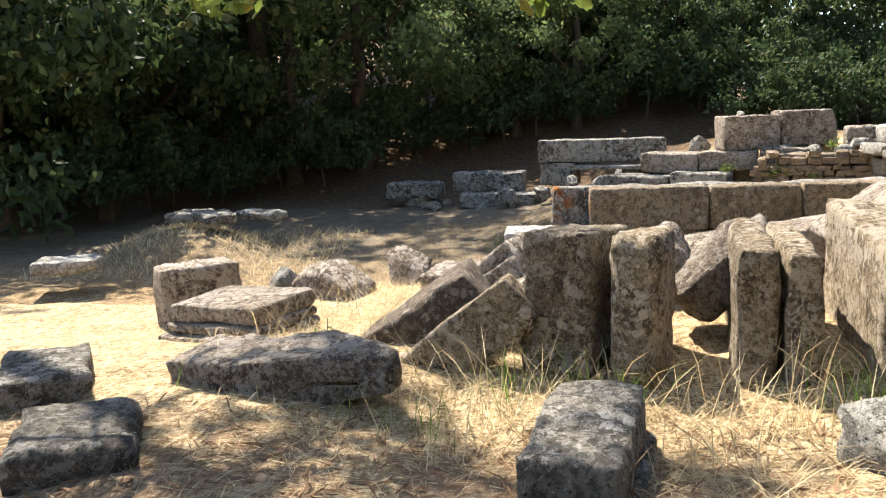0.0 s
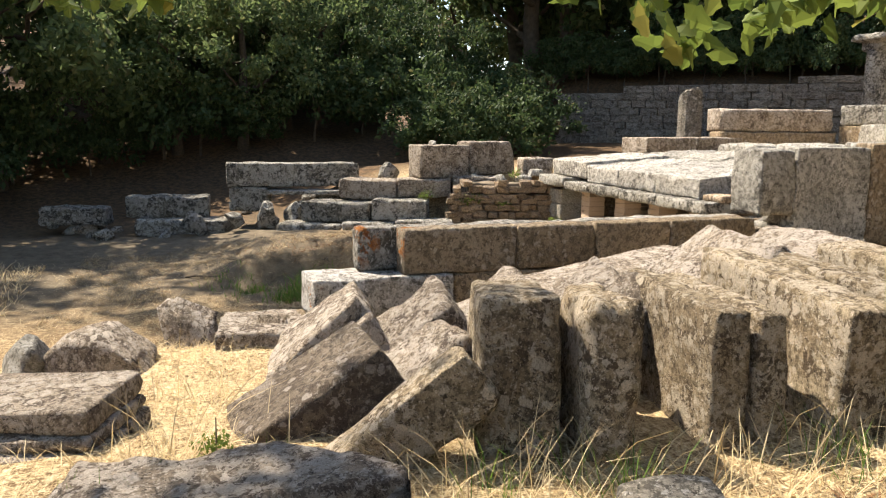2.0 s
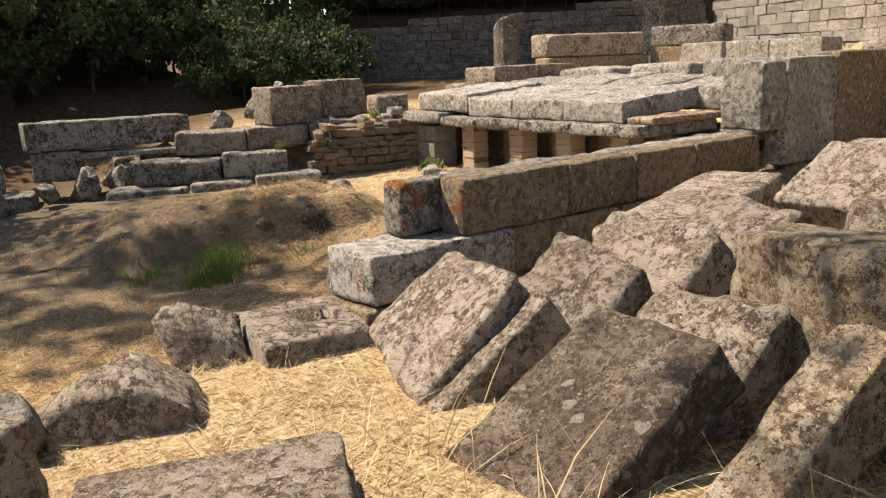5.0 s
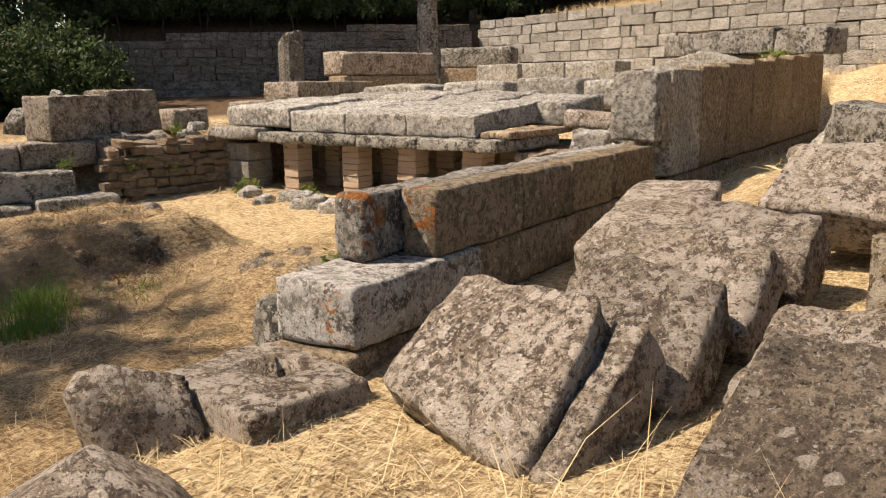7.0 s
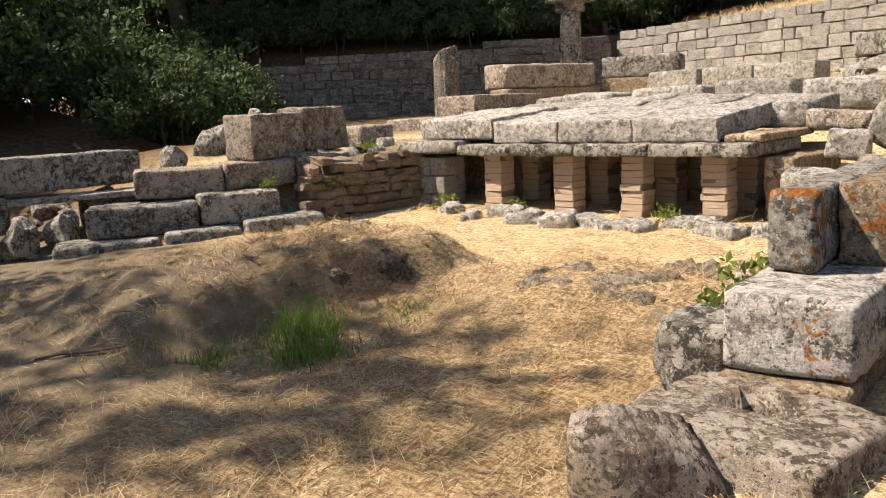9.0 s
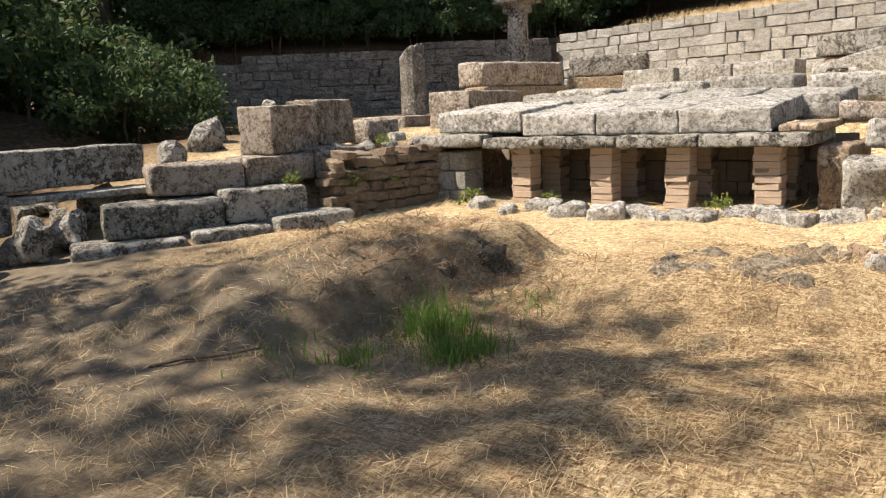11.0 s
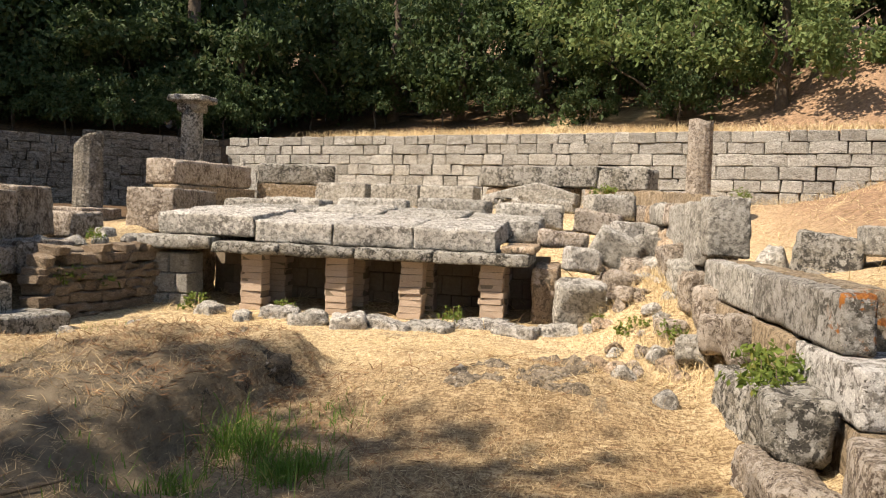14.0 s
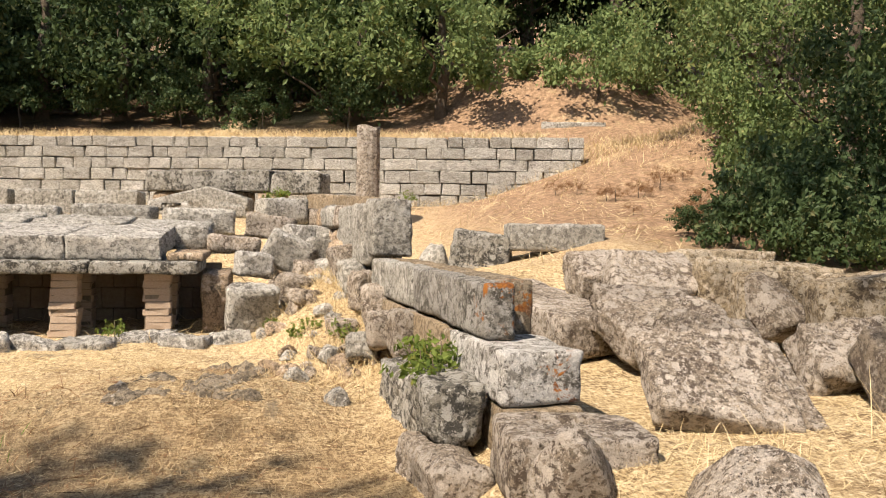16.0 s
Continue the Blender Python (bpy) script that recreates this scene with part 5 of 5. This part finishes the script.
# tall unseen trees: south-west ones shade the yard, last three added to dim woods
CANOPY = [leaf_cloud("crown", LEAF, 34, 54, 0.32, 4.2, 81 + k, 0.55, -1, 0.25) for k in range(2)]
for i, (x, y, z, s) in enumerate(((-11.6, -2.9, 13.0, 0.98), (-17.5, -9.5, 13.5, 1.0), (-6.0, -9.2, 12.0, 0.9), (-15.5, -6.0, 13.0, 1.1), (-0.4, -8.4, 10.5, 0.8), (1.75, 0.75, 8.6, 0.48), (3.6, 6.2, 12.0, 0.95), (-15.0, 29.5, 14.5, 1.15), (4.8, 3.2, 12.0, 0.85))):
    gz = ground_height(x, y)
    t = thing("shade_oak", None, "tall oak out of view, placed to cast shade", "tree", "shade trees", "", pose(x, y, gz))
    # trunk feet moved aside so that they stay out of view
    tx, ty = (-2.8, -8.0) if i == 5 else (8.1, -0.2) if i == 6 else (7.4, -4.6) if i == 8 else (0, 0)
    v, f = tube([(tx, ty, -0.4), (tx * 0.95, ty * 0.95, 2.5), (tx * 0.8, ty * 0.8, 5.0), (tx * 0.3, ty * 0.3, 0.75 * (z - gz)), (0, 0, z - gz)], (0.42, 0.3, 0.24, 0.14, 0.05), 9)
    part("trunk", mesh_of("trunk", v, f, BARK), t)
    for k in range(3):
        part("limb", BRANCHES[k], t, pose(0, 0, z - gz - 1.8, 0, 0, 120 * k + 20 * i) @ Matrix.Diagonal((s, s, s, 1)))
    part("crown", CANOPY[i % 2], t, pose(0, 0, z - gz, 0, 0, 70 * i) @ Matrix.Diagonal((s, s, s, 1)))
for i, (x, y, s) in enumerate(((-12.6, 9.8, 1.2), (-14.0, 11.0, 1.4), (-15.4, 12.6, 1.5), (-17.2, 13.8, 1.6), (-19.0, 15.2, 1.5), (-14.8, 9.2, 1.6), (-20.5, 14.0, 1.9))):
    shrub(x, y, s, 420 + i, label="tall leafy undergrowth before the shady wood")
# far trees behind the north-west corner
for i, (x, y) in enumerate(((-27, 21), (-30, 27), (-24, 30), (-19, 33), (-34, 16), (-36, 24), (-28, 36), (-33, 8), (-36, 0), (-30, -8), (-22, -14), (-25.5, 18.0), (-29, 18.5), (-25.5, 19.6), (-32, 21.5))):
    tree(x, y, 2.1, 380 + i, bright=2 if i in (0, 4, 5, 7, 11, 12) else 0, low=1.2)

# twigs with leaves hanging into the view
TW = leaf_cloud("leaf_spray", LEAF_BRIGHT, 26, 7, 0.085, 0.42, 61, 0.45, -1, 0.2, True)
for i, (x, y, z, r) in enumerate(((6.15, 4.92, 2.24, 20), (6.5, 5.35, 2.36, 80), (4.76, 3.24, 2.42, 250), (5.3, 2.6, 2.5, 200), (6.9, 4.4, 2.6, 260))):
    b = thing("overhanging_branch", None, "leafy oak twig hanging overhead in sunlight", "branch", "overhanging twigs", "", pose(x, y, z, 0, 0, r))
    tagged(part("leaf_spray", TW, b), kind="stuff")
    pts = [(0.05, 0, 0.0), (0.4, 0.1, 0.25), (1.0, 0.25, 0.6), (2.0, 0.3, 1.3), (3.0, 0.2, 2.2)]
    v, f = tube(pts, (0.004, 0.008, 0.014, 0.022, 0.03), 6)
    part("twig", mesh_of("twig", v, f, BARK), b)


# ---- straw, grass and weeds ----
def blades(name, spots, mat, length, width, lie, seed, label, kind="stuff", parent=None):
    """Many thin bent blades; lie: how flat they lie, 0 upright to 1 flat."""
    rng = np.random.default_rng(seed)
    spots = np.asarray(spots)
    n = len(spots)
    ang = rng.random(n) * 2 * np.pi
    el = np.clip((1 - lie) * 1.35 + rng.normal(size=n) * 0.22, 0.03, 1.5)
    ln = length * rng.uniform(0.5, 1.5, n)
    d = np.stack([np.cos(ang) * np.cos(el), np.sin(ang) * np.cos(el), np.sin(el)], 1)
    side = np.stack([-np.sin(ang), np.cos(ang), np.zeros(n)], 1) * (width * rng.uniform(0.6, 1.3, n))[:, None]
    side[:, 2] += width * rng.normal(size=n) * 0.5
    bend = np.stack([np.cos(ang), np.sin(ang), -0.7 * np.ones(n)], 1) * (ln * rng.uniform(0.0, 0.28, n) * (1 - 0.7 * lie))[:, None]
    p0, p1, p2 = spots, spots + d * (ln * 0.55)[:, None], spots + d * ln[:, None] + bend
    v = np.stack([p0 - side, p0 + side, p1 + side * 0.8, p1 - side * 0.8, p2], 1).reshape(-1, 3)
    i = np.arange(n)[:, None] * 5
    f = (i + np.array([[0, 1, 2, 3]])).tolist() + (i + np.array([[3, 2, 4]])).tolist()
    me = bpy.data.meshes.new(name)
    me.from_pydata(v.tolist(), [], f)
    me.materials.append(mat)
    if parent is not None:
        return tagged(part(name, me, parent), kind="stuff")
    return thing(name, me, label, "grass", "", kind)


rng = np.random.default_rng(4)


def scatter(n, x0, x1, y0, y1, keep, lift=0.006):
    out = []
    for x, y in zip(rng.uniform(x0, x1, n), rng.uniform(y0, y1, n)):
        if rng.random() < keep(x, y):
            out.append((x, y, ground_height(x, y) + lift))
    return out


def patchy(x, y):
    p = 0.5 + 0.9 * noise.noise(Vector((x * 0.9, y * 0.9, 11.0)))
    if x < 1.1 and y < 6.9:
        p *= 0.3 if x > -1.6 else 0.1
    if x > 5.4 and y < 6.4:
        p *= 0.55
    return max(0.08, min(1.0, p))


blades("straw_litter", scatter(150000, -5.5, 7.5, 1.6, 9.6, patchy), STRAW, 0.075, 0.0014, 0.92, 1, "loose dry straw strewn over the ground")
blades("straw_litter", scatter(16000, -6.0, 9.0, 9.0, 20.0, lambda x, y: patchy(x, y) * (0.2 if y > 13 and x < 1 else 0.45 if x > 2.6 else 1)), STRAW, 0.2, 0.004, 0.8, 2, "loose dry straw on the rubble slope")


def clumped(n, centres, spread):
    out = []
    for k in range(n):
        cx, cy = centres[rng.integers(len(centres))]
        x, y = rng.normal(cx, spread), rng.normal(cy, spread)
        out.append((x, y, ground_height(x, y)))
    return out


slab_feet = [(4.9, 4.6), (5.1, 5.0), (5.2, 5.5), (5.3, 5.9), (5.2, 6.4), (4.4, 3.5), (3.4, 3.6), (2.6, 3.7), (5.6, 4.6), (5.8, 5.6), (3.2, 3.2), (4.2, 3.2), (6.3, 5.9), (2.1, 3.6), (1.5, 3.3), (5.4, 3.9)]
blades("dry_grass", clumped(3600, slab_feet, 0.24), STRAW, 0.13, 0.0018, 0.62, 3, "dry bent grass growing round fallen slabs")
blades("tall_dry_grass", clumped(420, slab_feet[:7] + slab_feet[8:10], 0.2), STRAW, 0.36, 0.0022, 0.38, 31, "long arching dry grass stalks before upright blocks")
slope = [(0.9, 8.2), (1.0, 9.0), (0.8, 9.8), (0.6, 10.6), (1.1, 10.8), (1.0, 7.4), (0.9, 11.6), (0.2, 10.3), (1.15, 12.5)]
blades("dry_grass", clumped(5500, slope, 0.32), STRAW, 0.17, 0.0026, 0.45, 4, "dry standing grass on the rubble slope")
bank = [(-8 + 1.2 * k + 0.0, 26.6 - 0.36 * (1.2 * k)) for k in range(17)]
blades("dry_grass", clumped(11000, bank, 1.1), STRAW, 0.26, 0.005, 0.4, 5, "tall dry grass above the terrace wall")
blades("dry_grass", scatter(3200, 3.0, 11.0, 9.0, 26.0, lambda x, y: 0.9 * patchy(x, y)), STRAW, 0.22, 0.0045, 0.6, 8, "dry grass on the earth bank")
blades("dry_grass", scatter(5000, -5.0, -0.8, -2.4, 1.6, lambda x, y: 0.8), STRAW, 0.14, 0.004, 0.5, 9, "dry grass on the low bank")
blades("dry_grass", scatter(42000, -6.0, 0.9, 2.0, 7.4, lambda x, y: 0.6 * patchy(x, y)), LITTER, 0.09, 0.0024, 0.85, 6, "brown dry grass and leaf bits in the yard")
blades("dry_grass", scatter(36000, -6.0, 1.0, 2.0, 7.6, lambda x, y: max(0.0, 0.35 + 1.3 * noise.noise(Vector((x * 1.6, y * 1.6, 21.0))))), DULL_STRAW, 0.10, 0.002, 0.62, 32, "short brown grass matted over the yard")
blades("leaf_litter", scatter(6000, 5.4, 8.5, 2.2, 6.4, lambda x, y: 0.7), LITTER, 0.07, 0.004, 0.9, 10, "brown leaf bits and dead grass beside the path")
blades("dry_grass", clumped(2600, [(-2.5, 5.5), (-2.3, 5.9), (-3.2, 6.6), (-2.1, 6.2), (-2.7, 4.9), (-1.6, 5.2), (-3.6, 6.2)], 0.35), LITTER, 0.12, 0.003, 0.75, 7, "matted brown grass on the rock swell")

for i, (x, y, n, ln, sp) in enumerate(((-2.15, 5.05, 420, 0.22, 0.15), (-1.75, 4.75, 420, 0.17, 0.13), (-2.2, 4.25, 160, 0.12, 0.12), (-2.6, 4.0, 90, 0.10, 0.16), (-1.7, 5.7, 80, 0.10, 0.16),
                                       (4.95, 4.75, 60, 0.30, 0.10), (5.15, 5.2, 90, 0.34, 0.12), (5.3, 6.2, 90, 0.30, 0.14), (4.9, 3.9, 60, 0.28, 0.1), (5.5, 4.35, 80, 0.22, 0.12), (5.0, 3.2, 60, 0.22, 0.1), (-4.6, 5.6, 80, 0.1, 0.2), (-4.3, 6.9, 90, 0.1, 0.2))):
    t = thing("grass_tuft", None, "tuft of fresh green grass growing in dry earth" if i < 5 else "thin green grass tuft at the foot of stones", "grass", "green grass tufts", "", pose(0, 0, 0))
    blades("grass", clumped(n if i < 5 else n // 2, [(x, y)], sp), GRASS, ln * (0.75 if i > 4 else 1), 0.0022 if i > 4 else 0.0035, 0.2, 500 + i, "", parent=t)

v, f = tube([(-3.28, 3.50, 0.02), (-3.1, 3.62, 0.05), (-2.9, 3.70, 0.04), (-2.66, 3.88, 0.06)], (0.012, 0.016, 0.012, 0.006), 6)
v = [(p.x, p.y, p.z + ground_height(p.x, p.y) - 0.012) for p in v]
thing("dead_branch", mesh_of("dead_branch", v, f, BARK), "dead dark branch lying on the bare earth", "branch")
WEED = [leaf_cloud("weed_leaves", LEAF_BRIGHT, 30, 7, 0.05, 0.2, 71 + k, 0.9, -0.6, 0.3) for k in range(2)]
for i, (x, y, z, s) in enumerate(((1.22, 5.25, 0.52, 1.15), (1.2, 5.6, 0.52, 1.1), (1.14, 5.42, 0.46, 1.2), (1.16, 5.05, 0.46, 0.8), (-5.75, 8.35, 0.55, 0.9), (-5.6, 8.95, 0.45, 0.8), (-6.0, 9.3, 0.98, 0.7), (0.55, 8.7, 0.3, 1.0), (0.9, 8.2, 0.35, 0.8), (-4.75, 9.5, 0.2, 1.0), (-1.5, 9.55, 0.2, 0.9), (-3.6, 9.6, 0.2, 0.7), (4.42, 3.62, 0.5, 0.5), (0.2, 9.3, 0.3, 0.6), (-6.1, 7.6, 0.6, 0.7), (0.35, 17.0, 1.95, 1.4), (3.6, 19.9, 2.1, 1.2))):
    t = thing("weed", None, "small leafy green weed growing between stones", "plant", "weeds", "", pose(x, y, z, 0, 0, 41 * i))
    part("weed_leaves", WEED[i % 2], t, Matrix.Diagonal((s, s, s, 1)))
    v, f = tube([(0, 0, -0.2), (0.01, 0, -0.05), (0.02, 0.01, 0.12)], (0.006, 0.005, 0.003), 5)
    part("stalk", mesh_of("stalk", v, f, TWIG), t)
